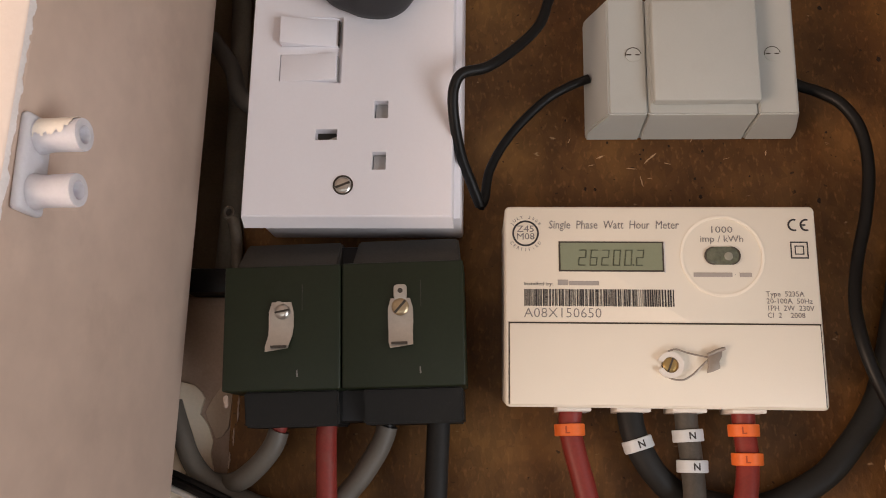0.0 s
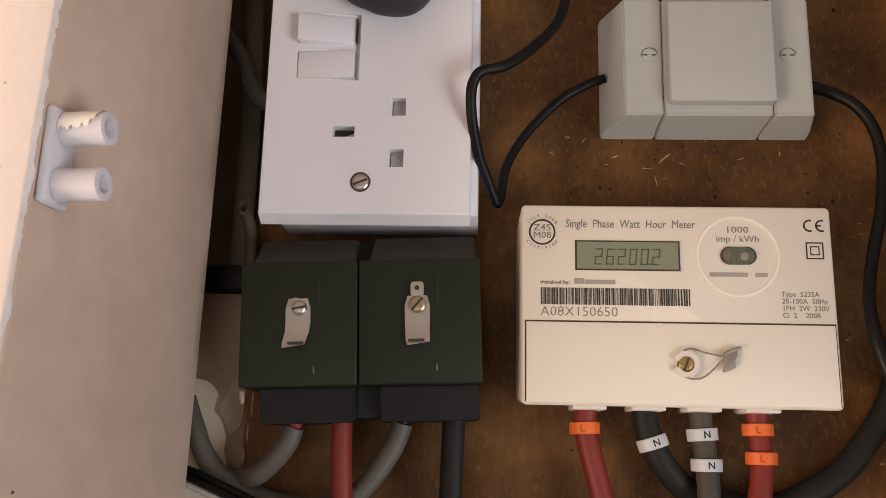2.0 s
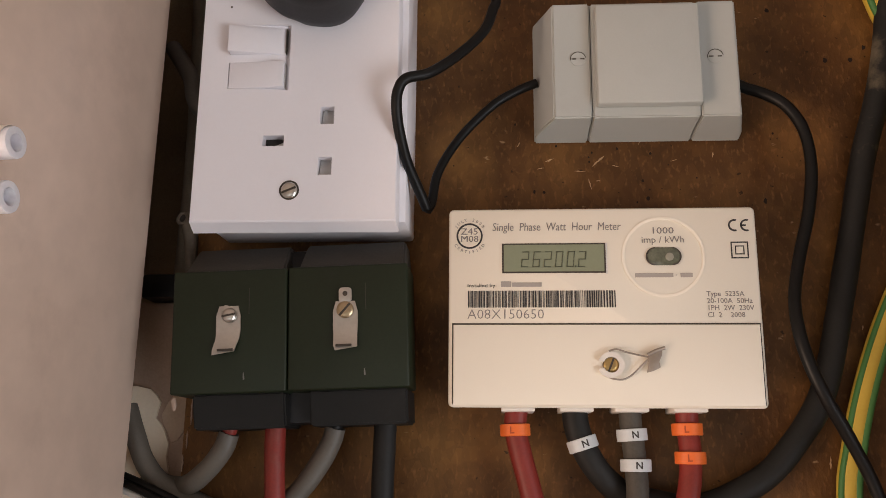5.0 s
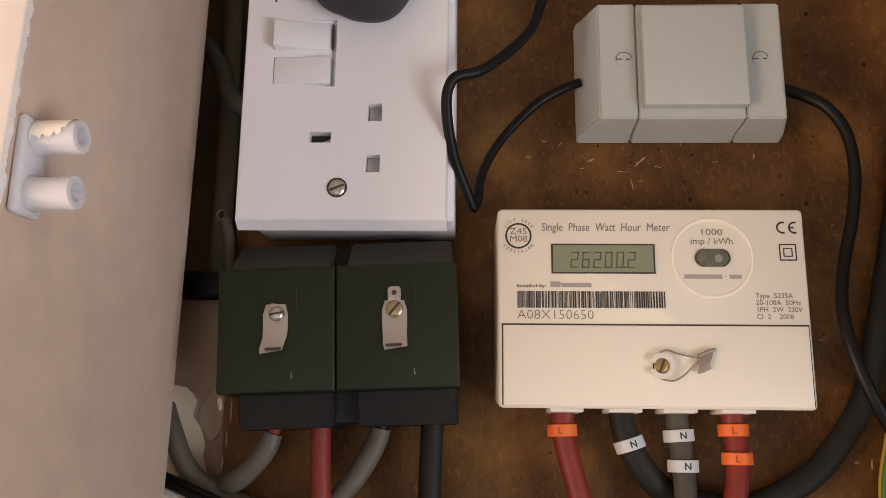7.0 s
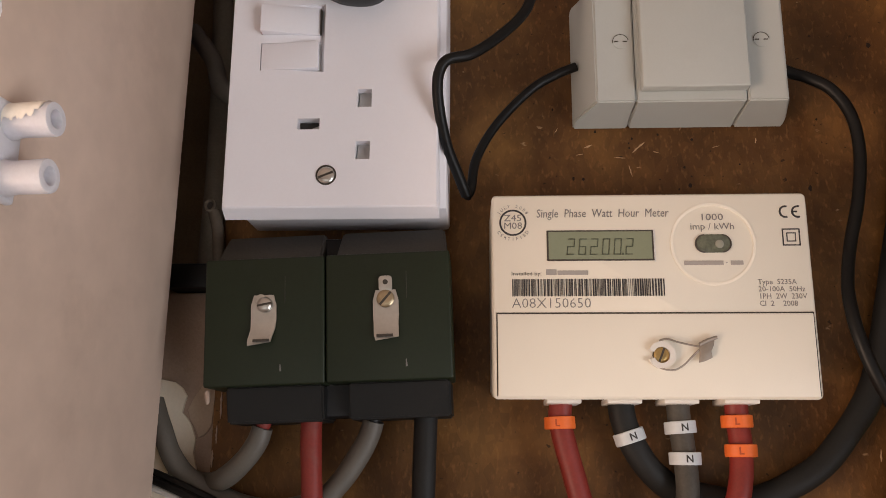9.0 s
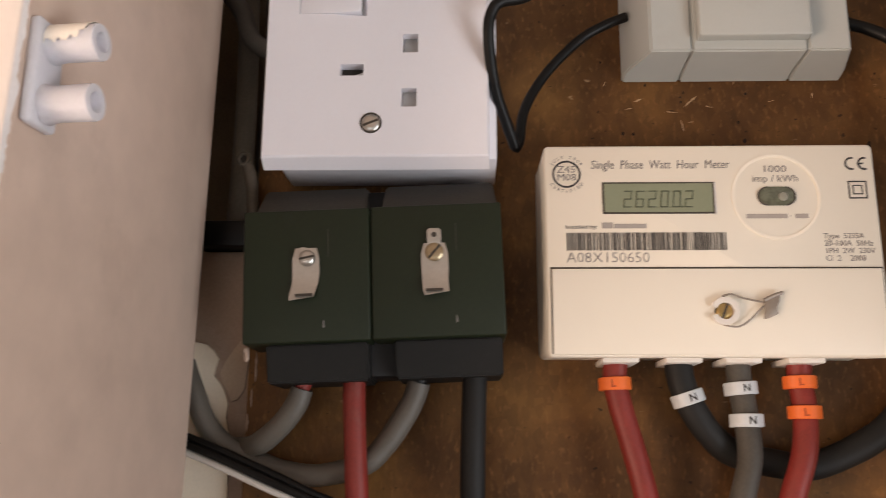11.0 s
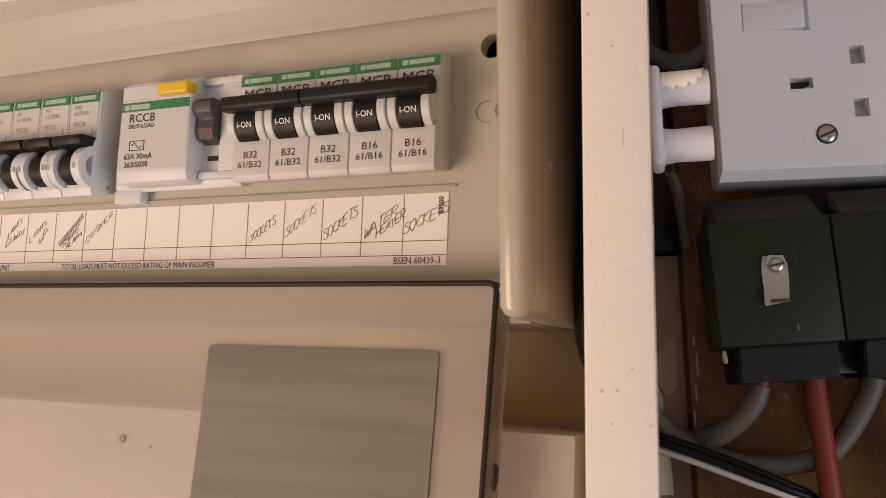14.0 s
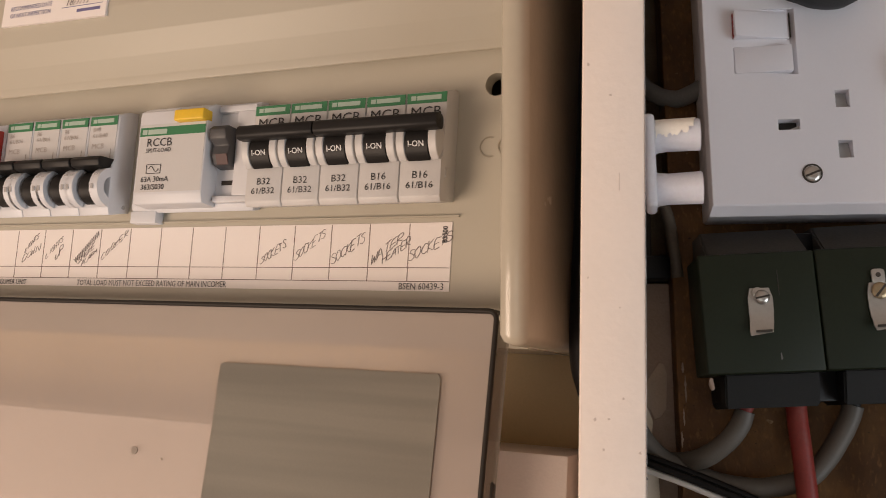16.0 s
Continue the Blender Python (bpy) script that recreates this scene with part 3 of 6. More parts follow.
def latch():
    root = thing("catch_housing", pose(0, 0, 0), "milky nylon double catch on the painted partition, flecked with cream paint", "catch")
    d = (Vector(PART_FAR) - Vector(PART_FR)).normalized()
    nrm = Vector((d.y, -d.x))
    p0 = Vector(PART_FR) + d * 0.0040 + Vector((LEAN * 0.05, 0))

    def frame_pt(a, b, z):
        """a along the partition, b out of its face."""
        return (p0.x + d.x * a + nrm.x * b, p0.y + d.y * a + nrm.y * b, z)

    bm = box(0, 0.0125, 0, 0.0034, -0.0150, 0.0150, 0.0014, 3)
    m = Matrix(((d.x, nrm.x, 0, p0.x), (d.y, nrm.y, 0, p0.y), (0, 0, 1, 1.4797), (0, 0, 0, 1)))
    bmesh.ops.transform(bm, matrix=m, verts=bm.verts[:])
    bmesh.ops.recalc_face_normals(bm, faces=bm.faces[:])
    base = part("base_plate", bm, NYLON, root)
    for k, z in enumerate((1.4888, 1.4716)):
        bm = bmesh.new()
        n, r = 28, 0.0052
        c = Vector(frame_pt(0.0072, 0, z))
        ax = Vector((nrm.x, nrm.y, 0.0))
        sd = Vector((d.x, d.y, 0.0))
        rows = []
        for rr, h in ((r * 1.12, 0.0028), (r * 1.0, 0.0042), (r * 0.94, 0.0070), (r * 0.98, 0.0166), (r * 0.95, 0.0172), (r * 0.55, 0.0174), (r * 0.5, 0.0168), (r * 0.45, 0.008)):
            rows.append([bm.verts.new(c + ax * h + rr * (math.cos(2 * math.pi * i / n) * sd + math.sin(2 * math.pi * i / n) * Vector((0, 0, 1)))) for i in range(n)])
        for a, b in zip(rows, rows[1:]):
            for i in range(n):
                bm.faces.new((a[i], a[(i + 1) % n], b[(i + 1) % n], b[i]))
        bm.faces.new(rows[-1])
        bmesh.ops.recalc_face_normals(bm, faces=bm.faces[:])
        part("tube", bm, NYLON, root)
        if k == 0:
            # ragged skin of old paint over the upper front of the tube
            rng = random.Random(2)
            bm = bmesh.new()
            rows = []
            for i in range(27):
                h = 0.0036 + 0.0122 * i / 26
                low = 190 + 12 * noise.noise(Vector((i * 0.31, 5.2, 0))) + rng.uniform(-9, 9) - (55 if i > 24 else 18 if i > 21 else 0)
                high = 92 + rng.uniform(-7, 4)
                rows.append([bm.verts.new(c + ax * (h + 0.0003 * rng.uniform(-1, 1)) + (r + 0.00026) * (math.cos(radians(q)) * sd + math.sin(radians(q)) * Vector((0, 0, 1)))) for q in [high + (low - high) * k / 7 for k in range(8)]])
            for a, b in zip(rows, rows[1:]):
                for i in range(7):
                    bm.faces.new((a[i], a[i + 1], b[i + 1], b[i]))
            bmesh.ops.recalc_face_normals(bm, faces=bm.faces[:])
            part("paint_fleck", bm, FLAKE, root, "flaking cream paint on the tube")


latch()

# ---- double socket and plug ----


def holed_plate(xs, zs, holes, y, depth):
    """A front face split at the holes' edges, with the holes' walls behind it."""
    bm = bmesh.new()
    X = sorted(set(xs + [h[0] for h in holes] + [h[1] for h in holes]))
    Z = sorted(set(zs + [h[2] for h in holes] + [h[3] for h in holes]))
    v = {(i, k): bm.verts.new((x, y, z)) for i, x in enumerate(X) for k, z in enumerate(Z)}
    for i in range(len(X) - 1):
        for k in range(len(Z) - 1):
            cx, cz = (X[i] + X[i + 1]) / 2, (Z[k] + Z[k + 1]) / 2
            if any(h[0] < cx < h[1] and h[2] < cz < h[3] for h in holes):
                continue
            bm.faces.new((v[i, k], v[i + 1, k], v[i + 1, k + 1], v[i, k + 1]))
    for x0, x1, z0, z1 in holes:
        a = [(x0, z0), (x1, z0), (x1, z1), (x0, z1)]
        f = [bm.verts.new((p[0], y, p[1])) for p in a]
        b = [bm.verts.new((p[0], y + depth, p[1])) for p in a]
        for i in range(4):
            bm.faces.new((f[i], f[(i + 1) % 4], b[(i + 1) % 4], b[i]))
    return bm, X, Z


def socket():
    root = thing("double_socket", pose(0, 0, 0), "white double switched power socket mounted sideways on a surface box", "socket")
    YF, x0, x1, z0, z1 = -0.0415, -0.1226, -0.0393, 1.4882, 1.6285
    holes = [(-0.0945, -0.0857, 1.5196, 1.5242), (-0.0709, -0.0652, 1.5288, 1.5364), (-0.0712, -0.0655, 1.5070, 1.5145), (-0.1108, -0.0848, 1.5440, 1.5738)]
    bm, X, Z = holed_plate([x0, x1], [z0, z1], holes, YF, 0.006)
    # bevelled skirt of the plate
    loops = []
    for left, right, low, y in ((0.0, 0.0, 0.0, YF), (0.0003, 0.0005, 0.0007, YF + 0.0005), (0.0005, 0.0010, 0.0036, YF + 0.0068), (0.0003, 0.0008, 0.0033, YF + 0.0074), (-0.0008, -0.0004, 0.0012, YF + 0.0075)):
        loops.append([bm.verts.new((a, y, c)) for a, c in ((x0 - left, z0 - low), (x1 + right, z0 - low), (x1 + right, z1 + low), (x0 - left, z1 + low))])
    for a, b in zip(loops, loops[1:]):
        for i in range(4):
            bm.faces.new((a[i], b[i], b[(i + 1) % 4], a[(i + 1) % 4]))
    bm.faces.new(loops[-1])
    bmesh.ops.remove_doubles(bm, verts=bm.verts[:], dist=1e-6)
    plate = part("faceplate", bm, SOCKET_WHITE, root)
    for f in plate.data.polygons:
        f.use_smooth = False
    part("back_box", box(-0.1196, -0.0355, -0.0338, 0.0, 1.4886, 1.629, 0.0015), SOCKET_WHITE, root, "white surface-mounted back box")
    for h in holes[1:3]:
        sh = prism([(YF + 0.0058, h[2]), (YF + 0.0022, h[2] + 0.0006), (YF + 0.0045, h[3]), (YF + 0.0058, h[3])], h[0] + 0.0004, h[1] - 0.0002, "x")
        part("shutter", sh, HOLE_GREY, plate, "grey safety shutter")
    h = holes[0]
    part("shutter", box(h[0], h[1], YF + 0.0052, YF + 0.006, h[2], h[3]), DARK_HOLE, plate, "dark earth slot")
    part("shutter", prism([(h[0] + 0.003, h[2]), (h[1], h[2]), (h[1], h[2] + 0.0022)], YF + 0.002, YF + 0.005), HOLE_GREY, plate)
    # rockers in a shallow well: the upper one is tipped the other way and shows its red end
    h = holes[3]
    part("rocker_well", box(h[0], h[1], YF + 0.0024, YF + 0.003, h[2], h[3]), SOCKET_WHITE, plate)
    ux0, ux1 = h[0] + 0.0003, h[1] - 0.0022
    up = prism([(ux0, YF - 0.0042), (-0.0985, YF - 0.0012), (ux1, YF + 0.0008), (ux1, YF + 0.0024), (ux0, YF + 0.0024)], 1.5606, 1.5722, "z", 0.0003)
    a = part("rocker", up, SOCKET_WHITE, root, "white rocker switch with a red end")
    part("red_end", box(ux0 - 0.0002, ux0 + 0.0001, YF - 0.0014, YF + 0.002, 1.5610, 1.5718), RED_MARK, a)
    part("dark_gap", box(ux1 + 0.0001, ux1 + 0.0004, YF + 0.0001, YF + 0.002, 1.5608, 1.5720), SLOT, a)
    lo = prism([(ux0, YF + 0.0000), (-0.0985, YF - 0.0004), (ux1, YF - 0.0018), (ux1, YF + 0.0024), (ux0, YF + 0.0024)], 1.5452, 1.5568, "z", 0.0003)
    b = part("rocker", lo, SOCKET_WHITE, root)
    part("dark_gap", box(ux1 + 0.0001, ux1 + 0.0003, YF + 0.0004, YF + 0.002, 1.5456, 1.5564), HOLE_GREY, b)
    rev = prism([(h[1] - 0.0017, YF + 0.0022), (h[1], YF - 0.0001), (h[1], YF + 0.0024), (h[1] - 0.0017, YF + 0.0024)], h[2], h[3], "z")
    part("well_reveal", rev, SOCKET_WHITE, plate)
    for z0r, z1r in ((1.5722, h[3]), (1.5569, 1.5605), (h[2], 1.5451)):
        rv = prism([(h[0], YF + 0.0000), (-0.0985, YF + 0.0001), (ux1, YF + 0.0018), (ux1, YF + 0.0024), (h[0], YF + 0.0024)], z0r, z1r, "z")
        part("well_reveal", rv, SOCKET_WHITE, plate)
    rg = ring(-0.0824, 1.5006, 0.0034, 0.0041, YF - 0.0002, YF + 0.001, 28)
    part("screw_hole_rim", rg, SLOT, plate)
    slotted_screw("fixing_screw", root, -0.0824, YF - 0.0001, 1.5004, 0.0033, STEEL, 22, "zinc slotted fixing screw")
    part("mould_mark", prism(disc_pts(-0.1112, 1.5826, 0.0005, 8), YF - 0.0001, YF), SLOT, plate)


socket()


def plug():
    root = thing("mains_plug", pose(0, 0, 0), "black moulded rubber plug pushed into the upper outlet", "plug")
    out = [(-0.0985, 1.5930), (-0.0951, 1.5852), (-0.0911, 1.5797), (-0.0870, 1.5770), (-0.0835, 1.5757), (-0.0790, 1.5735), (-0.0737, 1.5724), (-0.0680, 1.5722), (-0.0640, 1.5731), (-0.0605, 1.5752), (-0.0581, 1.5776), (-0.0542, 1.5839), (-0.0515, 1.592),
           (-0.0515, 1.615), (-0.0560, 1.624), (-0.0640, 1.631), (-0.0740, 1.633), (-0.0880, 1.629), (-0.0985, 1.618)]
    c = Vector((-0.0745, 1.603))

    def shrunk(k):
        return [(c.x + (p[0] - c.x) * k, c.y + (p[1] - c.y) * k) for p in out]

    bm = bmesh.new()
    prof = ((1.0, -0.0418), (1.0, -0.056), (0.985, -0.0605), (0.94, -0.0635), (0.86, -0.065))
    rows = [[bm.verts.new((p[0], y, p[1])) for p in shrunk(k)] for k, y in prof]
    n = len(out)
    for a, b in zip(rows, rows[1:]):
        for i in range(n):
            bm.faces.new((a[i], a[(i + 1) % n], b[(i + 1) % n], b[i]))
    bm.faces.new(rows[-1])
    bm.faces.new(rows[0][::-1])
    bmesh.ops.recalc_face_normals(bm, faces=bm.faces[:])
    bmesh.ops.subdivide_edges(bm, edges=bm.edges[:], cuts=1, smooth=0.6, use_grid_fill=True)
    part("body", bm, PLUG_BLACK, root)
    part("cord_sleeve", tube([(-0.058, -0.052, 1.612), (-0.046, -0.052, 1.620), (-0.032, -0.052, 1.629)], 0.0046), PLUG_BLACK, root)
    part("flex", tube([(-0.0320, -0.0520, 1.6295), (-0.0180, -0.0460, 1.6335), (-0.0045, -0.0380, 1.6265), (0.0013, -0.0310, 1.5931), (0.0001, -0.0320, 1.5833), (-0.0039, -0.0350, 1.5718), (-0.0136, -0.0410, 1.5590), (-0.0251, -0.0480, 1.5477), (-0.0344, -0.0510, 1.5440), (-0.0378, -0.0500, 1.5397), (-0.0387, -0.0480, 1.5334), (-0.0379, -0.0430, 1.5246), (-0.0354, -0.0350, 1.5142), (-0.0316, -0.0280, 1.5056), (-0.0280, -0.0222, 1.4976)], 0.0022, per=10), RUBBER, root, "black two-core flex")


plug()

# ---- grey box with its flexes ----


def grey_box():
    root = thing("connection_box", pose(0, 0, 0), "pale grey plastic connection box with a raised middle cover", "connection box")
    Z0, Z1 = 1.5362, 1.5892

    def block(xa, xb, ya, bl, br):
        """xa, xb at the front; bl, br how far the sides spread at the board."""
        bm = bmesh.new()
        f = [(xa, ya, Z0), (xb, ya, Z0), (xb, ya, Z1), (xa, ya, Z1)]
        m = [(xa - bl, ya + 0.019, Z0 - 0.0010), (xb + br, ya + 0.019, Z0 - 0.0010), (xb + br, ya + 0.019, Z1), (xa - bl, ya + 0.019, Z1)]
        b = [(xa - bl, 0.0, Z0 - 0.0024), (xb + br, 0.0, Z0 - 0.0024), (xb + br, 0.0, Z1), (xa - bl, 0.0, Z1)]
        vs = [[bm.verts.new(p) for p in q] for q in (f, m, b)]
        bm.faces.new(vs[0])
        bm.faces.new(vs[2][::-1])
        for p, q in zip(vs, vs[1:]):
            for i in range(4):
                bm.faces.new((p[i], q[i], q[(i + 1) % 4], p[(i + 1) % 4]))
        bmesh.ops.recalc_face_normals(bm, faces=bm.faces[:])
        bmesh.ops.bevel(bm, geom=bm.edges[:], offset=0.0007, segments=2, affect="EDGES")
        return bm

    a = part("end_cover", block(0.0258, 0.0420, -0.025, 0.0075, 0.0), GREY_BOX, root)
    b = part("end_cover", block(0.0877, 0.1040, -0.025, 0.0, 0.0048), GREY_BOX, root)
    part("middle_body", block(0.0423, 0.0874, -0.0247, 0.0, 0.0), GREY_BOX, root)
    part("raised_cover", box(0.0440, 0.0876, -0.0302, -0.0246, 1.5405, 1.5858, 0.0008, 3), GREY_BOX, root, "raised square cover, faintly scuffed")
    for x, p in ((0.0366, a), (0.0946, b)):
        part("screw_cap", prism(disc_pts(x, 1.5630, 0.0032), -0.0253, -0.0246), GREY_BOX, p)
        part("cap_rim", ring(x, 1.5630, 0.0031, 0.0034, -0.0254, -0.0248, 32, 10, 190), SLOT, p)
        for s in (-1, 1):
            part("cap_slot", box(x + s * 0.0018 - 0.0009, x + s * 0.0018 + 0.0009, -0.0256, -0.0252, 1.5628, 1.5632), SLOT, p)


grey_box()

solo("flex", tube([(-0.0280, -0.0220, 1.4969), (-0.0261, -0.0205, 1.5013), (-0.0238, -0.0175, 1.5151), (-0.0150, -0.0140, 1.5316), (-0.0006, -0.0120, 1.5475), (0.0106, -0.0115, 1.5547), (0.0194, -0.0110, 1.5586)], 0.0020, per=10), RUBBER, "thin black flex running into the grey box", "cable")
solo("flex", tube([(0.1000, -0.0110, 1.5600), (0.1093, -0.0120, 1.5542), (0.1164, -0.0140, 1.5505), (0.1247, -0.0164, 1.5440), (0.1309, -0.0180, 1.5321), (0.1324, -0.0190, 1.5153), (0.1289, -0.0210, 1.4951), (0.1226, -0.0240, 1.4754), (0.1171, -0.0310, 1.4579), (0.1160, -0.0360, 1.4438), (0.1187, -0.0370, 1.4308), (0.1242, -0.0355, 1.4183), (0.1324, -0.0310, 1.4051), (0.1425, -0.0260, 1.3856), (0.1525, -0.0200, 1.3556), (0.1565, -0.0120, 1.3156)], 0.0025, per=10, wobble=0.05), RUBBER, "black flex looping down from the grey box", "cable")

# ---- meter tails ----


def tail(pts, r, material, label, markers=()):
    """A sheathed cable; markers: place, lean and colour of the sleeves pushed on to it."""
    root = thing("meter_tail", pose(0, 0, 0), label, "cable", "tails below the meter")
    part("sheath", tube(pts, r, n=18, per=8, wobble=0.04), material, root)
    for x, y, z, lean, colour, letter in markers:
        bm = bmesh.new()
        n, rows = 28, []
        r0, r1, h = 0.0047, 0.0061, 0.0024
        for rr, zz in ((r0, -h), (r1 - 0.0003, -h), (r1, -h + 0.0003), (r1, h - 0.0003), (r1 - 0.0003, h), (r0, h)):
            rows.append([bm.verts.new((rr * math.cos(2 * math.pi * i / n), rr * 0.96 * math.sin(2 * math.pi * i / n), zz)) for i in range(n)])
        for a, b in zip(rows, rows[1:]):
            for i in range(n):
                bm.faces.new((a[i], a[(i + 1) % n], b[(i + 1) % n], b[i]))
        bmesh.ops.recalc_face_normals(bm, faces=bm.faces[:])
        sleeve = part("cable_marker", bm, colour, root, "white marker sleeve" if letter == "N" else "orange marker sleeve")
        sleeve.matrix_local = pose(x, y, z, 0, lean, 0)
        t = text_mesh(letter, 0.0026, 0.0006 if letter == "N" else -0.0014, -0.0013, 0.0, "CENTER", thick=0.0001)
        for v in t.verts:
            v.co.y = -math.sqrt(max(1e-9, r1 * r1 - v.co.x ** 2)) * 0.96 - 0.00012
        part("lettering", t, INK if letter == "N" else ORANGE_INK, sleeve)
    return root


ORANGE_INK = mat("dark_orange_ink", (0.42, 0.07, 0.02), 0.6, bump=0)
TAIL_Y = -0.0150
tail([(0.0090, TAIL_Y, 1.4165), (0.0082, TAIL_Y, 1.4080), (0.0100, TAIL_Y, 1.3985), (0.0135, TAIL_Y, 1.3850), (0.0180, TAIL_Y, 1.3660), (0.0230, TAIL_Y, 1.335), (0.026, -0.012, 1.29)], 0.0045, TAIL_RED, "red sheathed meter tail with an orange marker", [(0.0081, -0.015, 1.4068, -2, ORANGE, "L")])
tail([(0.0318, TAIL_Y, 1.4165), (0.0328, TAIL_Y, 1.4080), (0.0362, -0.0145, 1.3985), (0.0428, -0.012, 1.3890), (0.0520, -0.0085, 1.3820), (0.066, -0.0075, 1.3785), (0.079, -0.0078, 1.3772), (0.0927, -0.0085, 1.3815), (0.1086, -0.0085, 1.3905), (0.1205, -0.0085, 1.4035), (0.1299, -0.0085, 1.4170), (0.1362, -0.0085, 1.4330), (0.1430, -0.0085, 1.4596), (0.1506, -0.0085, 1.4911), (0.1585, -0.0085, 1.5237), (0.1692, -0.0085, 1.5590), (0.1774, -0.0085, 1.6090), (0.1814, -0.0085, 1.6890)], 0.0052, TAIL_BLACK, "dusty black neutral cable looping up the board, one white marker", [(0.0349, -0.015, 1.4016, -18, MARK_WHITE, "N")])
tail([(0.0540, TAIL_Y, 1.4165), (0.0543, TAIL_Y, 1.4080), (0.0552, -0.0165, 1.3950), (0.0552, -0.018, 1.3800), (0.0515, -0.018, 1.3660), (0.046, -0.016, 1.34), (0.043, -0.013, 1.29)], 0.0045, TAIL_DUSTY, "dusty grey-black meter tail with two white markers", [(0.0545, -0.015, 1.4052, -4, MARK_WHITE, "N"), (0.0553, -0.0167, 1.3935, 0, MARK_WHITE, "N")])
tail([(0.0765, TAIL_Y, 1.4165), (0.0765, TAIL_Y, 1.4080), (0.0768, -0.0165, 1.3960), (0.0745, -0.0185, 1.3815), (0.0690, -0.0185, 1.3660), (0.062, -0.016, 1.34), (0.058, -0.013, 1.29)], 0.0045, TAIL_RED, "red sheathed meter tail with two orange markers", [(0.0763, -0.015, 1.4075, -1, ORANGE, "L"), (0.0767, -0.0165, 1.3965, 0, ORANGE, "L")])

# green and yellow earth cable at the right of the board


def earth(pts, r):
    root = thing("earth_cable", pose(0, 0, 0), "green and yellow striped earth cable", "cable")
    part("sheath", tube(pts, r, n=16), EARTH_YELLOW, root)
    off = [(p[0] + 0.55 * r, p[1] - 0.62 * r, p[2]) for p in pts]
    part("stripe", tube(off, r * 0.42, n=10), EARTH_GREEN, root, "green stripe")
    off = [(p[0] - 0.75 * r, p[1] - 0.5 * r, p[2]) for p in pts]
    part("stripe", tube(off, r * 0.3, n=10), EARTH_GREEN, root, "green stripe")


earth([(0.2, -0.006, 1.53), (0.1686, -0.0060, 1.4671), (0.1585, -0.0060, 1.4459), (0.1497, -0.0060, 1.4228), (0.1434, -0.0060, 1.4004), (0.1397, -0.0060, 1.3808), (0.1377, -0.006, 1.3308)], 0.0046)
earth([(0.165, -0.006, 1.625), (0.1715, -0.006, 1.6010), (0.1775, -0.006, 1.5840), (0.195, -0.006, 1.555), (0.2, -0.006, 1.53)], 0.0052)

# ---- electricity meter ----


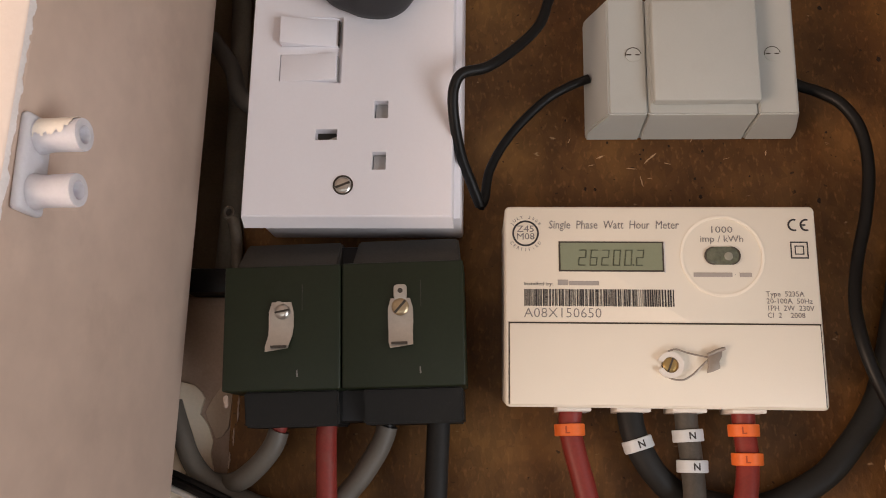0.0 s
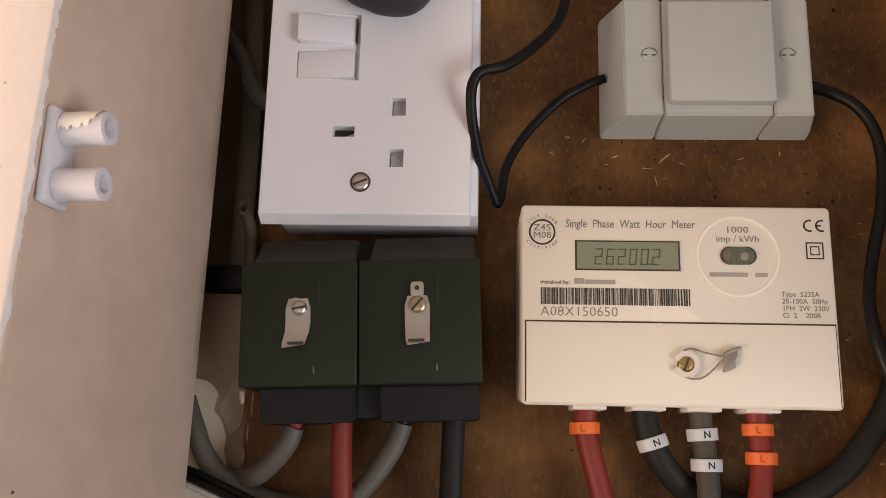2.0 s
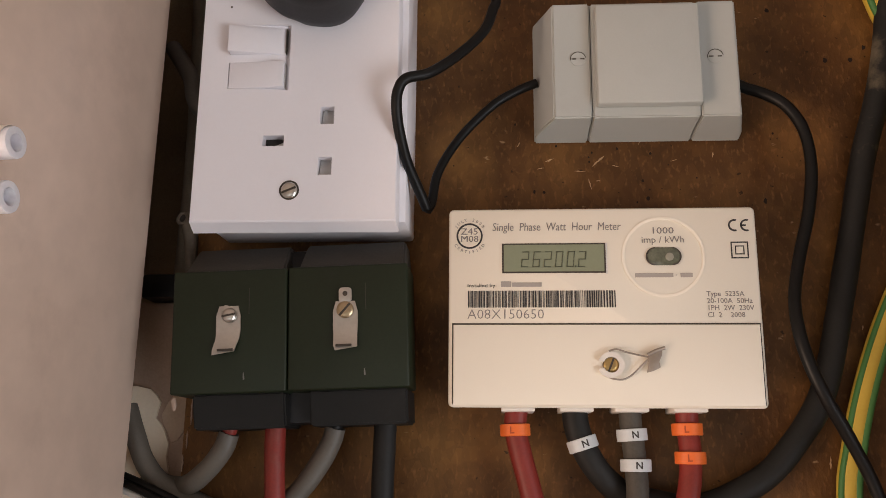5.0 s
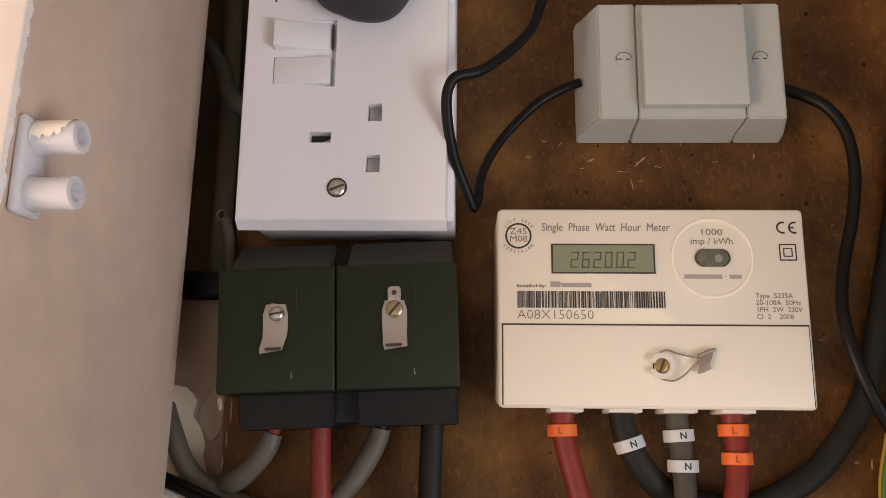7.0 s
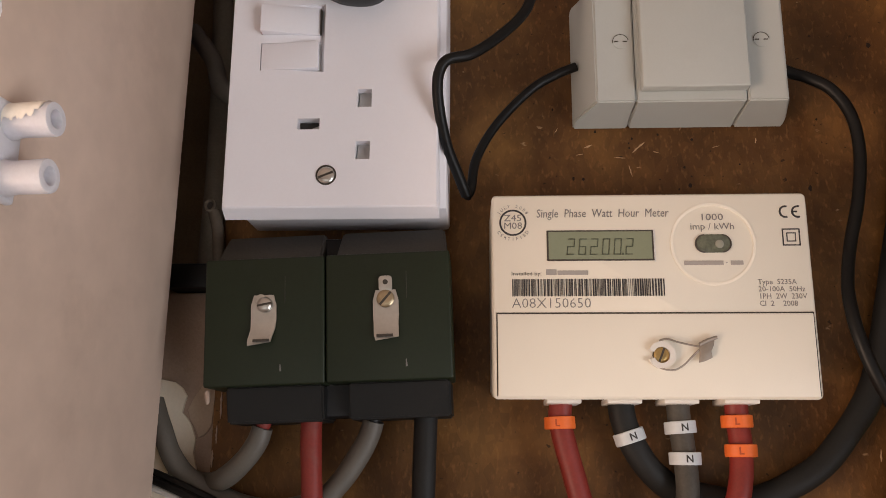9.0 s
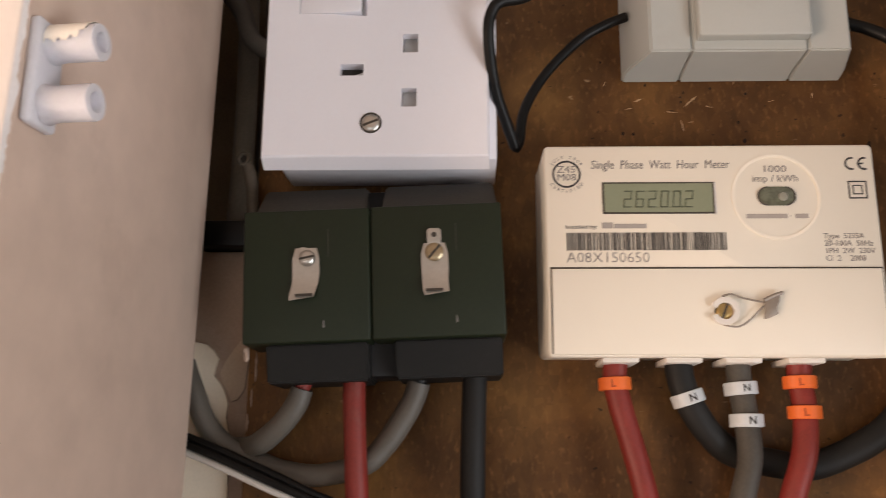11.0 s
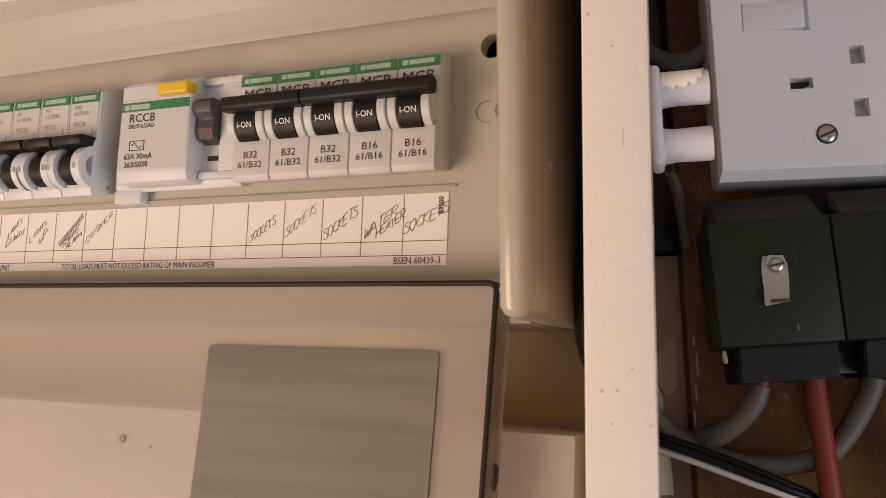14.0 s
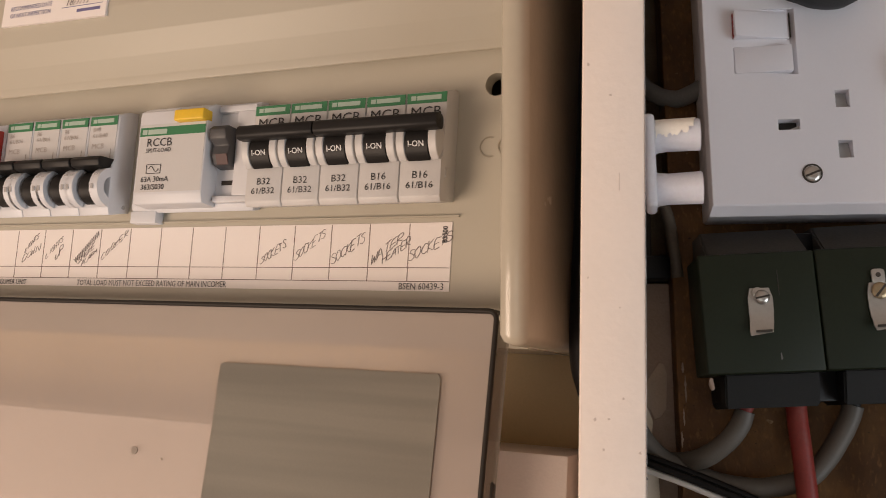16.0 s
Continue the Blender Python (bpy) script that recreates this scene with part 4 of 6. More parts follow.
def meter():
    root = thing("electricity_meter", pose(0, 0, 0), "cream plastic electricity meter with a grey digital display", "meter")
    x0, x1, z0, z1, YF = -0.0178, 0.1036, 1.4152, 1.4940, -0.0330
    bm = bmesh.new()
    rows = []
    for g, y in ((0.0, YF + 0.0), (0.0005, YF + 0.0004), (0.0009, YF + 0.0012), (0.0014, -0.004), (0.0016, 0.0)):
        rows.append([bm.verts.new((p[0], y, p[1])) for p in round_rect(x0 + 0.0007 - g, x1 - 0.0007 + g, z0 + 0.0006 - g, z1 - 0.0006 + g, 0.0011 + g, 4)])
    for row in rows[3:]:
        for v in row:
            if v.co.z < z0 + 0.01:
                v.co.z += 0.0030
    n = len(rows[0])
    bm.faces.new(rows[0])
    bm.faces.new(rows[-1][::-1])
    for a, b in zip(rows, rows[1:]):
        for i in range(n):
            bm.faces.new((a[i], b[i], b[(i + 1) % n], a[(i + 1) % n]))
    bmesh.ops.recalc_face_normals(bm, faces=bm.faces[:])
    case = part("case", bm, METER_CREAM, root)
    lid = box(-0.0160, 0.1023, YF - 0.0009, YF + 0.002, 1.4157, 1.4469, 0.0004, 2)
    cover = part("terminal_cover", lid, METER_CREAM, root, "cream terminal cover below the display")
    gap = bmesh.new()
    box(-0.0165, 0.1027, YF - 0.0003, YF + 0.001, 1.4470, 1.4475, into=gap)
    box(-0.0165, -0.0161, YF - 0.0003, YF + 0.001, 1.4160, 1.4475, into=gap)
    box(0.1023, 0.1027, YF - 0.0003, YF + 0.001, 1.4160, 1.4475, into=gap)
    part("joint", gap, SLOT, case)
    # display
    part("display_rim", prism([(0.0033, 1.4676), (0.0444, 1.4676), (0.0444, 1.4797), (0.0033, 1.4797)], YF - 0.0003, YF + 0.0002), SLOT, case)
    disp = part("display", box(0.0040, 0.0437, YF - 0.0005, YF + 0.0001, 1.4682, 1.4791), LCD_GREY, root, "grey liquid crystal display")
    part("display_bevel", box(0.0444, 0.0449, YF - 0.0004, YF, 1.4672, 1.4797), MCB_WHITE, case)
    segs = {"2": "abged", "6": "acdefg", "0": "abcdef"}
    w, h, t = 0.0030, 0.0066, 0.00055
    xs = 0.0107
    for ch in "262002":
        bm = bmesh.new()
        zz = 1.4698
        for s in segs[ch]:
            lean = 0.10
            r = {"a": (0, w, h - t, h), "d": (0, w, 0, t), "g": (0, w, h / 2 - t / 2, h / 2 + t / 2), "f": (0, t, h / 2, h), "e": (0, t, 0, h / 2), "b": (w - t, w, h / 2, h), "c": (w - t, w, 0, h / 2)}[s]
            pts = [(xs + a + lean * c, zz + c) for a, c in ((r[0] + 0.0001, r[2] + 0.0001), (r[1] - 0.0001, r[2] + 0.0001), (r[1] - 0.0001, r[3] - 0.0001), (r[0] + 0.0001, r[3] - 0.0001))]
            prism(pts, YF - 0.0007, YF - 0.0004, into=bm)
        part("digit", bm, LCD_SEG, disp)
        xs += 0.0045
    part("decimal_point", box(0.0107 + 5 * 0.0045 - 0.0011, 0.0107 + 5 * 0.0045 - 0.0005, YF - 0.0007, YF - 0.0004, 1.4698, 1.4705), LCD_SEG, disp)
    # round emboss with its window
    part("emboss_ring", ring(0.0670, 1.4740, 0.0152, 0.0163, YF - 0.00035, YF + 0.0002, 56), METER_CREAM, case)
    win = part("sensor_window", prism(round_rect(0.0607, 0.0734, 1.4705, 1.4777, 0.0034), YF - 0.0006, YF, bev=0.0002), WINDOW_DARK, root, "dark glossy sensor window")
    part("window_rim", ring(0.0637, 1.4741, 0.0031, 0.0036, YF - 0.0007, YF, 24, 90, 270, into=ring(0.0704, 1.4741, 0.0031, 0.0036, YF - 0.0007, YF, 24, -90, 90)), SLOT, win)
    part("led", prism(disc_pts(0.0693, 1.4738, 0.0017), YF - 0.0011, YF - 0.0004, bev=0.0003), CLEAR_DOT, win, "clear indicator lamp")
    # lettering
    y = YF - 0.00018

    def put(body, size, x, z, align="LEFT", m=INK, shear=0.0, span=0.0, thick=0.0):
        part("lettering", text_mesh(body, size, x, z, y, align, 0, shear, 1.0, thick, span=span), m, case)

    put("Single  Phase  Watt  Hour  Meter", 0.0033, -0.0006, 1.4850, m=PALE_INK, shear=0.1, span=0.0512)
    put("1000", 0.0026, 0.0670, 1.4834, "CENTER", PALE_INK, span=0.0082)
    put("imp / kWh", 0.0026, 0.0671, 1.4797, "CENTER", PALE_INK, span=0.0166)
    put("Installed by:", 0.0014, -0.0106, 1.4620, m=INK, span=0.0114)
    put("A08X150650", 0.0038, -0.0106, 1.4493, m=PALE_INK, span=0.0300, thick=-0.00008)
    for i, (t, w) in enumerate((("Type  5235A", 0.0145), ("20-100A  50Hz", 0.0174), ("1PH  2W  230V", 0.0174), ("Cl  2    2008", 0.0142))):
        put(t, 0.0020, 0.0828, 1.4581 - i * 0.00277, m=PALE_INK, span=w)
    part("conformity_mark", ring(0.0954, 1.4866, 0.0018, 0.0025, y, y + 0.0002, 24, 72, 288, into=ring(0.1001, 1.4866, 0.0018, 0.0025, y, y + 0.0002, 24, 72, 288, into=box(0.0978, 0.0998, y, y + 0.0002, 1.4863, 1.4869))), INK, case)
    # maker's and supplier's names as plain bars
    bar_print = mat("pale_grey_print", (0.36, 0.33, 0.30), 0.6, bump=0)
    for a, c, z0b, z1b in ((0.0556, 0.0705, 1.4657, 1.4674), (0.0714, 0.0720, 1.4664, 1.4667), (0.0733, 0.0780, 1.4657, 1.4674), (0.0028, 0.0068, 1.4621, 1.4643), (0.0072, 0.0189, 1.4621, 1.4638)):
        part("name_bar", box(a, c, y, y + 0.0001, z0b, z1b), bar_print, case)
    # barcode
    rng = random.Random(77)
    bm, x = bmesh.new(), -0.0103
    while x < 0.0478:
        wd = rng.choice((0.00022, 0.00022, 0.00045, 0.00062))
        box(x, x + wd, y, y + 0.0001, 1.4538, 1.4605, into=bm)
        x += wd + rng.choice((0.00022, 0.0003, 0.0005))
    tagged(part("barcode", bm, INK, case), kind="stuff")
    # double square mark
    bm = bmesh.new()
    for a, t in ((0.0034, 0.0005), (0.0018, 0.0004)):
        cx, cz = 0.0968, 1.4765
        for d in ((cx - a, cx + a, cz + a - t, cz + a), (cx - a, cx + a, cz - a, cz - a + t), (cx - a, cx - a + t, cz - a + t, cz + a - t), (cx + a - t, cx + a, cz - a + t, cz + a - t)):
            box(d[0], d[1], y, y + 0.0001, d[2], d[3], into=bm)
    part("insulation_mark", bm, INK, case)
    # round approval stamp
    part("stamp_ring", ring(-0.0097, 1.4830, 0.0046, 0.0053, y, y + 0.0002, 40), INK, case)
    part("lettering", text_mesh("Z45", 0.0026, -0.0097, 1.4836, y, "CENTER", wide=1.15, into=text_mesh("M08", 0.0026, -0.0097, 1.4805, y, "CENTER", wide=1.1)), PALE_INK, case)
    arc = bmesh.new()
    for word, mid, rad, sgn in (("JULY 2008", 90, 0.0061, -1), ("CERTIFIED", 270, 0.0073, 1)):
        for i, ch in enumerate(word):
            a = mid + sgn * (i - (len(word) - 1) / 2) * 13.5
            text_mesh(ch, 0.00125, -0.0097 + rad * math.cos(radians(a)), 1.4830 + rad * math.sin(radians(a)), y, "CENTER", a - 90 if sgn < 0 else a + 90, into=arc)
    part("lettering", arc, PALE_INK, case)
    # sealing screw, collar, wire and tag
    YC = YF - 0.0009
    col = ring(0.0448, 1.4311, 0.0030, 0.0050, YC - 0.0022, YC, 36, 200, 520)
    part("screw_collar", col, COLLAR_WHITE, cover, "white collar round the sealing screw")
    part("collar_floor", prism(disc_pts(0.0448, 1.4311, 0.0032), YC - 0.0004, YC), SLOT, cover)
    slotted_screw("sealing_screw", root, 0.0448, YC - 0.0006, 1.4311, 0.0029, BRASS, 68, "brass slotted sealing screw")
    wire = tube([(0.0440, YC - 0.0016, 1.4364), (0.0470, YC - 0.0022, 1.4370), (0.0510, YC - 0.0018, 1.4358), (0.0555, YC - 0.0016, 1.4348), (0.0595, YC - 0.0016, 1.4340)], 0.00035, 8)
    tube([(0.0595, YC - 0.0016, 1.4338), (0.0565, YC - 0.0016, 1.4310), (0.0530, YC - 0.0016, 1.4276), (0.0495, YC - 0.0018, 1.4256), (0.0460, YC - 0.0020, 1.4256), (0.0440, YC - 0.0012, 1.4264)], 0.00035, 8, into=wire)
    seal = part("seal_wire", wire, TAG, root, "thin loop of sealing wire")
    tag = prism([(0.0588, 1.4350), (0.0612, 1.4362), (0.0644, 1.4371), (0.0640, 1.4345), (0.0630, 1.4325), (0.0633, 1.4300), (0.0605, 1.4287), (0.0582, 1.4281), (0.0588, 1.4310)], YC - 0.0022, YC - 0.0012, bev=0.0002)
    part("seal_tag", tag, TAG, seal, "crimped metal seal tag")
    part("seal_fold", tube([(0.0587, YC - 0.002, 1.4349), (0.0620, YC - 0.0022, 1.4365), (0.0653, YC - 0.002, 1.4376)], 0.0007, 8), TAG, seal)
    for x in (0.0092, 0.0322, 0.0537, 0.0764):
        part("terminal_collar", box(x - 0.0066, x + 0.0066, -0.0245, -0.005, 1.4138, 1.4160, 0.0005), COLLAR_WHITE, root)


meter()

# ---- the two cut-outs ----


def cutout(m, w, clip_tab, label):
    """Local: x across from the left edge, z up from the cover's lower edge."""
    root = thing("fuse_cutout", m, label, "fuse cut-out", "pair of fuse cut-outs")
    H, YF = 0.0492, -0.0362
    part("base", box(0.0075, w - 0.0035 if clip_tab else w + 0.0080, -0.022, 0.0, -0.0120, H + 0.010, 0.001), CUT_BLACK, root)
    cov = prism([(0, 0), (w, 0), (w, H), (0, H)], YF, -0.0100, bev=0.0009, seg=3)
    part("cover", cov, CUT_GREEN, root, "dark green cover with faint scratches")
    top = bmesh.new()
    v = [top.verts.new(p) for p in ((0.0040, YF + 0.0012, H - 0.0003), (w - 0.0012, YF + 0.0012, H - 0.0003), (w - 0.002, -0.020, H + 0.0125), (0.0045, -0.020, H + 0.0125), (0.0040, -0.004, H - 0.0003), (w - 0.0012, -0.004, H - 0.0003), (w - 0.002, -0.004, H + 0.0125), (0.0045, -0.004, H + 0.0125))]
    for q in ((0, 1, 2, 3), (4, 7, 6, 5), (0, 3, 7, 4), (1, 5, 6, 2), (3, 2, 6, 7), (0, 4, 5, 1)):
        top.faces.new([v[i] for i in q])
    bmesh.ops.recalc_face_normals(top, faces=top.faces[:])
    bmesh.ops.bevel(top, geom=top.edges[:], offset=0.0008, segments=2, affect="EDGES")
    part("top_hood", top, CUT_DUST, root, "dusty black sloping hood")
    cap = bmesh.new()
    a0, a1 = 0.0075, w - 0.0015
    v = [cap.verts.new(p) for p in ((a0, -0.0318, 0.0002), (a1, -0.0318, 0.0002), (a1, -0.0285, -0.0136), (a0, -0.0285, -0.0136), (a0, -0.002, 0.0002), (a1, -0.002, 0.0002), (a1, -0.002, -0.0136), (a0, -0.002, -0.0136))]
    for q in ((0, 1, 2, 3), (4, 7, 6, 5), (0, 3, 7, 4), (1, 5, 6, 2), (3, 2, 6, 7), (0, 4, 5, 1)):
        cap.faces.new([v[i] for i in q])
    bmesh.ops.recalc_face_normals(cap, faces=cap.faces[:])
    bmesh.ops.bevel(cap, geom=cap.edges[:], offset=0.0008, segments=2, affect="EDGES")
    part("cable_cap", cap, CUT_CAP, root, "black lower cable cap")
    cx = 0.0232
    prof = [(0.0385, 0.0010), (0.0345, 0.0012), (0.0290, 0.0009), (0.0255, 0.0013), (0.0215, 0.0030), (0.0195, 0.0036)]
    bm = bmesh.new()
    rows = []
    for k, (z, d) in enumerate(prof):
        hw = (0.0038, 0.0049, 0.0049, 0.0047, 0.0047, 0.0044)[k]
        sh = (0, 0, 0, -0.0002, -0.0010, -0.0012)[k] if not clip_tab else (0, 0, 0, 0, 0.0002, 0.0006)[k]
        rows.append([bm.verts.new((cx + sh + s * hw, YF - d + o, z - 0.0042 + (0.0006 * s if k > 3 else 0))) for s, o in ((-1, 0), (1, 0), (1, 0.0006), (-1, 0.0006))])
    for a, b in zip(rows, rows[1:]):
        for i in range(4):
            bm.faces.new((a[i], a[(i + 1) % 4], b[(i + 1) % 4], b[i]))
    bm.faces.new(rows[0])
    bm.faces.new(rows[-1][::-1])
    bmesh.ops.recalc_face_normals(bm, faces=bm.faces[:])
    clip = part("clip_plate", bm, TIN, root, "bent tinned retaining clip")
    sl = box(cx - 0.0034, cx + 0.0028, YF - 0.0041, YF - 0.0033, 0.0161, 0.0170)
    part("clip_slot", sl, SLOT, clip)
    if clip_tab:
        tab = prism(round_rect(cx - 0.0026, cx + 0.0026, 0.0338, 0.0398, 0.0014), YF - 0.0014, YF - 0.0006, bev=0.0002)
        part("eyelet_tab", tab, TIN, clip)
        part("eyelet", prism(disc_pts(cx, 0.0373, 0.0010, 14), YF - 0.0016, YF - 0.001), SLOT, clip)
        slotted_screw("clip_screw", root, cx, YF - 0.0014, 0.0308, 0.0034, mat("dull_brass_screw", (0.46, 0.37, 0.24), 0.35, metal=0.9, var=0.12, scale=300), 48, "brass slotted clip screw")
    else:
        slotted_screw("clip_screw", root, cx + 0.0006, YF - 0.0014, 0.0304, 0.0030, STEEL, 10, "steel domed clip screw", 0.6)
        part("washer_tab", prism(disc_pts(cx - 0.0010, 0.0324, 0.0022), YF - 0.0018, YF - 0.001, bev=0.0002), TIN, clip)
    part("scratch_frame", box(cx + 0.0078, cx + 0.0081, YF - 0.0002, YF, 0.031, 0.0415), CUT_DUST, root)
    part("chip", prism([(w * 0.63, 0.0050), (w * 0.645, 0.0052), (w * 0.637, 0.0079), (w * 0.63, 0.0076)], YF - 0.0002, YF), PALE_INK, root)
    return root


TILT = 2.2
cutout(pose(-0.1274, 0, 1.4188, 0, -TILT, 0), 0.0464, False, "dark green bakelite fuse cut-out with a steel clip")
cutout(pose(-0.0806, 0, 1.4207, 0, -TILT, 0), 0.0480, True, "dark green bakelite fuse cut-out with an eyelet clip")

solo("supply_tail", tube([(-0.0890, -0.0180, 1.4110), (-0.0888, -0.0185, 1.400), (-0.0880, -0.0190, 1.386), (-0.0868, -0.0185, 1.366), (-0.084, -0.016, 1.33), (-0.083, -0.012, 1.28)], 0.0042, n=16, wobble=0.04), TAIL_RED, "red sheathed supply tail below the cut-out", "cable")
solo("supply_tail", tube([(-0.0440, -0.0180, 1.4130), (-0.0443, -0.0180, 1.400), (-0.0447, -0.0180, 1.386), (-0.0450, -0.017, 1.366), (-0.045, -0.015, 1.33), (-0.045, -0.012, 1.28)], 0.0046, n=16, wobble=0.04), TAIL_BLACK, "dusty black supply tail below the cut-out", "cable")


def grey_cable(pts, core, core_pts, label):
    root = thing("service_cable", pose(0, 0, 0), label, "cable")
    part("sheath", tube(pts, 0.0043, n=16, wobble=0.06), GREY_SHEATH, root)
    part("core", tube(core_pts, 0.0030, n=12), core, root)


grey_cable([(-0.1090, -0.0150, 1.4050), (-0.1112, -0.0140, 1.3990), (-0.1166, -0.0120, 1.3919), (-0.1248, -0.0070, 1.3855), (-0.1330, 0.0010, 1.3830), (-0.143, 0.008, 1.3835), (-0.152, 0.010, 1.388)], TAIL_RED, [(-0.1070, -0.0165, 1.4105), (-0.1080, -0.0160, 1.4075), (-0.1092, -0.0150, 1.4046)], "grey sheathed cable with a red core")
grey_cable([(-0.0650, -0.0150, 1.4075), (-0.0666, -0.0140, 1.4020), (-0.0707, -0.0130, 1.3942), (-0.0779, -0.0125, 1.3838), (-0.0862, -0.0120, 1.3768), (-0.1030, -0.0085, 1.3730), (-0.1180, -0.0045, 1.3745), (-0.1310, -0.0010, 1.3790), (-0.1420, 0.0000, 1.3846), (-0.1492, 0.0000, 1.3922), (-0.1544, 0.0000, 1.4031), (-0.160, 0.002, 1.416)], RUBBER, [(-0.0632, -0.0165, 1.4130), (-0.0643, -0.0155, 1.4100), (-0.0651, -0.0150, 1.4072)], "grey sheathed cable with a black core")

# thin wires crossing below the cut-outs, in front of the grey cables
for k, (dz, dy, m, lab) in enumerate(((0.0015, 0.0, RUBBER, "thin black wire crossing behind the partition"), (-0.0010, -0.002, RUBBER, "thin black wire crossing behind the partition"), (-0.0042, -0.001, WHITE_SHEATH, "thin white wire crossing behind the partition"))):
    solo("thin_wire", tube([(-0.175, -0.004 + dy, 1.3925 + dz), (-0.1515, -0.0075 + dy, 1.3845 + dz), (-0.1370, -0.013 + dy, 1.3795 + dz), (-0.1180, -0.0180 + dy, 1.3720 + dz), (-0.1040, -0.0190 + dy, 1.3660 + 0.8 * dz), (-0.090, -0.0135 + dy, 1.3590 + 0.5 * dz), (-0.075, -0.010 + dy, 1.340)], 0.0016 if k < 2 else 0.0013, n=10), m, lab, "cable", group="thin wires below the cut-outs")

# cables in the dark gap beside the socket
solo("grey_loop", tube([(-0.165, 0.03, 1.60), (-0.1500, 0.018, 1.578), (-0.1440, 0.010, 1.563), (-0.1370, 0.004, 1.554), (-0.1290, 0.0, 1.550), (-0.1220, -0.004, 1.551), (-0.1150, -0.008, 1.554)], 0.0042, n=12), mat("dull_grey_sheath", (0.165, 0.16, 0.15), 0.6, var=0.15), "dull grey cable curling out of the dark gap", "cable")
solo("gap_cable", tube([(-0.160, 0.04, 1.75), (-0.152, 0.035, 1.60), (-0.149, 0.03, 1.52), (-0.152, 0.03, 1.44), (-0.158, 0.03, 1.35)], 0.0050, n=12), mat("dusty_olive_sheath", (0.22, 0.20, 0.165), 0.65, var=0.2), "dusty olive-grey cable down the gap", "cable")
solo("gap_cable", tube([(-0.148, 0.05, 1.75), (-0.142, 0.045, 1.60), (-0.141, 0.04, 1.53), (-0.143, 0.045, 1.44), (-0.150, 0.05, 1.35)], 0.0042, n=12), GREY_SHEATH, "grey cable down the gap", "cable")


def clip_stub():
    root = thing("cable_gland", pose(0, 0, 0), "small brown pipe stub with a ringed end in the gap", "pipe stub")
    m = mat("grimy_brown_plastic", (0.090, 0.072, 0.052), 0.6, var=0.25)
    part("stub", tube([(-0.1372, -0.0062, 1.4962), (-0.1360, -0.0062, 1.4925), (-0.1347, -0.006, 1.4865), (-0.1338, -0.006, 1.4770), (-0.1322, -0.004, 1.464)], 0.0026, n=14, wobble=0.1), m, root)
    turn = [2 * math.pi * i / 12 for i in range(13)]
    part("collar", tube([(-0.1385 + 0.0021 * math.cos(a), -0.0076 + 0.0006 * math.sin(a), 1.4985 + 0.0026 * math.sin(a)) for a in turn], 0.0008, n=8, per=2), m, root)
    part("mouth", prism(disc_pts(-0.1385, 1.4985, 0.0019), -0.0068, -0.0060), DARK_HOLE, root)


clip_stub()
blob = bmesh.new()
bmesh.ops.create_icosphere(blob, subdivisions=2, radius=0.0014)
for v in blob.verts:
    v.co = Vector((v.co.x * 0.8, v.co.y * 0.7, v.co.z * 1.8)) * (1 + 0.5 * noise.noise(v.co * 900))
solo("plaster_splash", blob, PLASTER, "small splash of pale plaster on the cut-out's lower corner", "plaster", Matrix.Translation((-0.1258, -0.0345, 1.4152)))
run = bmesh.new()
rng = random.Random(8)
for x, top, bottom, w in ((-0.1314, 1.4262, 1.4215, 0.0009), (-0.1306, 1.4205, 1.4085, 0.0006), (-0.1318, 1.4060, 1.3985, 0.0005), (-0.1331, 1.3960, 1.3890, 0.0007)):
    n = 9
    lhs = [(x - w * rng.uniform(0.3, 1.0) * math.sin(math.pi * (i + 0.4) / (n + 0.8)), top + (bottom - top) * i / n) for i in range(n + 1)]
    rhs = [(x + w * rng.uniform(0.3, 1.0) * math.sin(math.pi * (i + 0.4) / (n + 0.8)), top + (bottom - top) * i / n) for i in range(n, -1, -1)]
    prism(lhs + rhs, -0.0006, 0.0002, into=run)
solo("plaster_run", run, PLASTER, "pale run of plaster down the edge of the board", "plaster")
web = bmesh.new()
for k in range(7):
    x, z = -0.137 + 0.0024 * k + rng.uniform(-0.001, 0.001), 1.603 + rng.uniform(-0.004, 0.008)
    tube([(x, 0.02, z), (x + rng.uniform(0.002, 0.006), 0.018, z - rng.uniform(0.004, 0.009)), (x + rng.uniform(0.007, 0.012), 0.012, z - rng.uniform(-0.002, 0.004))], 0.00011, n=5, per=5, into=web)
solo("cobweb", web, mat("grey_cobweb", (0.35, 0.33, 0.30), 0.9, bump=0), "grey cobweb threads hanging in the dark gap", "cobweb", kind="stuff")
solo("dark_bracket", box(-0.160, -0.1335, 0.004, 0.03, 1.4645, 1.476, 0.002), CUT_BLACK, "small black bracket above the pale batten", "bracket")

# ---- consumer unit ----
ENC = Matrix.Translation((-0.2292, -0.0707, 1.4752)) @ Matrix.Rotation(radians(-17.0), 4, "Z") @ Matrix.Rotation(radians(1.57), 4, "X") @ Matrix.Rotation(radians(3.8), 4, "Y")
PITCH = 0.0178

solo("side_wall", box(-0.60, 0.0375, 0.078, 0.09, -0.55, 0.26), WALL_YELLOW, "ochre painted wall under the consumer unit", "wall", ENC, kind="structure")
solo("white_panel", box(-0.60, 0.0415, 0.034, 0.076, -0.55, -0.0868, 0.001), WALL_WHITE, "white painted boxing below the consumer unit", "panel", ENC, kind="structure")


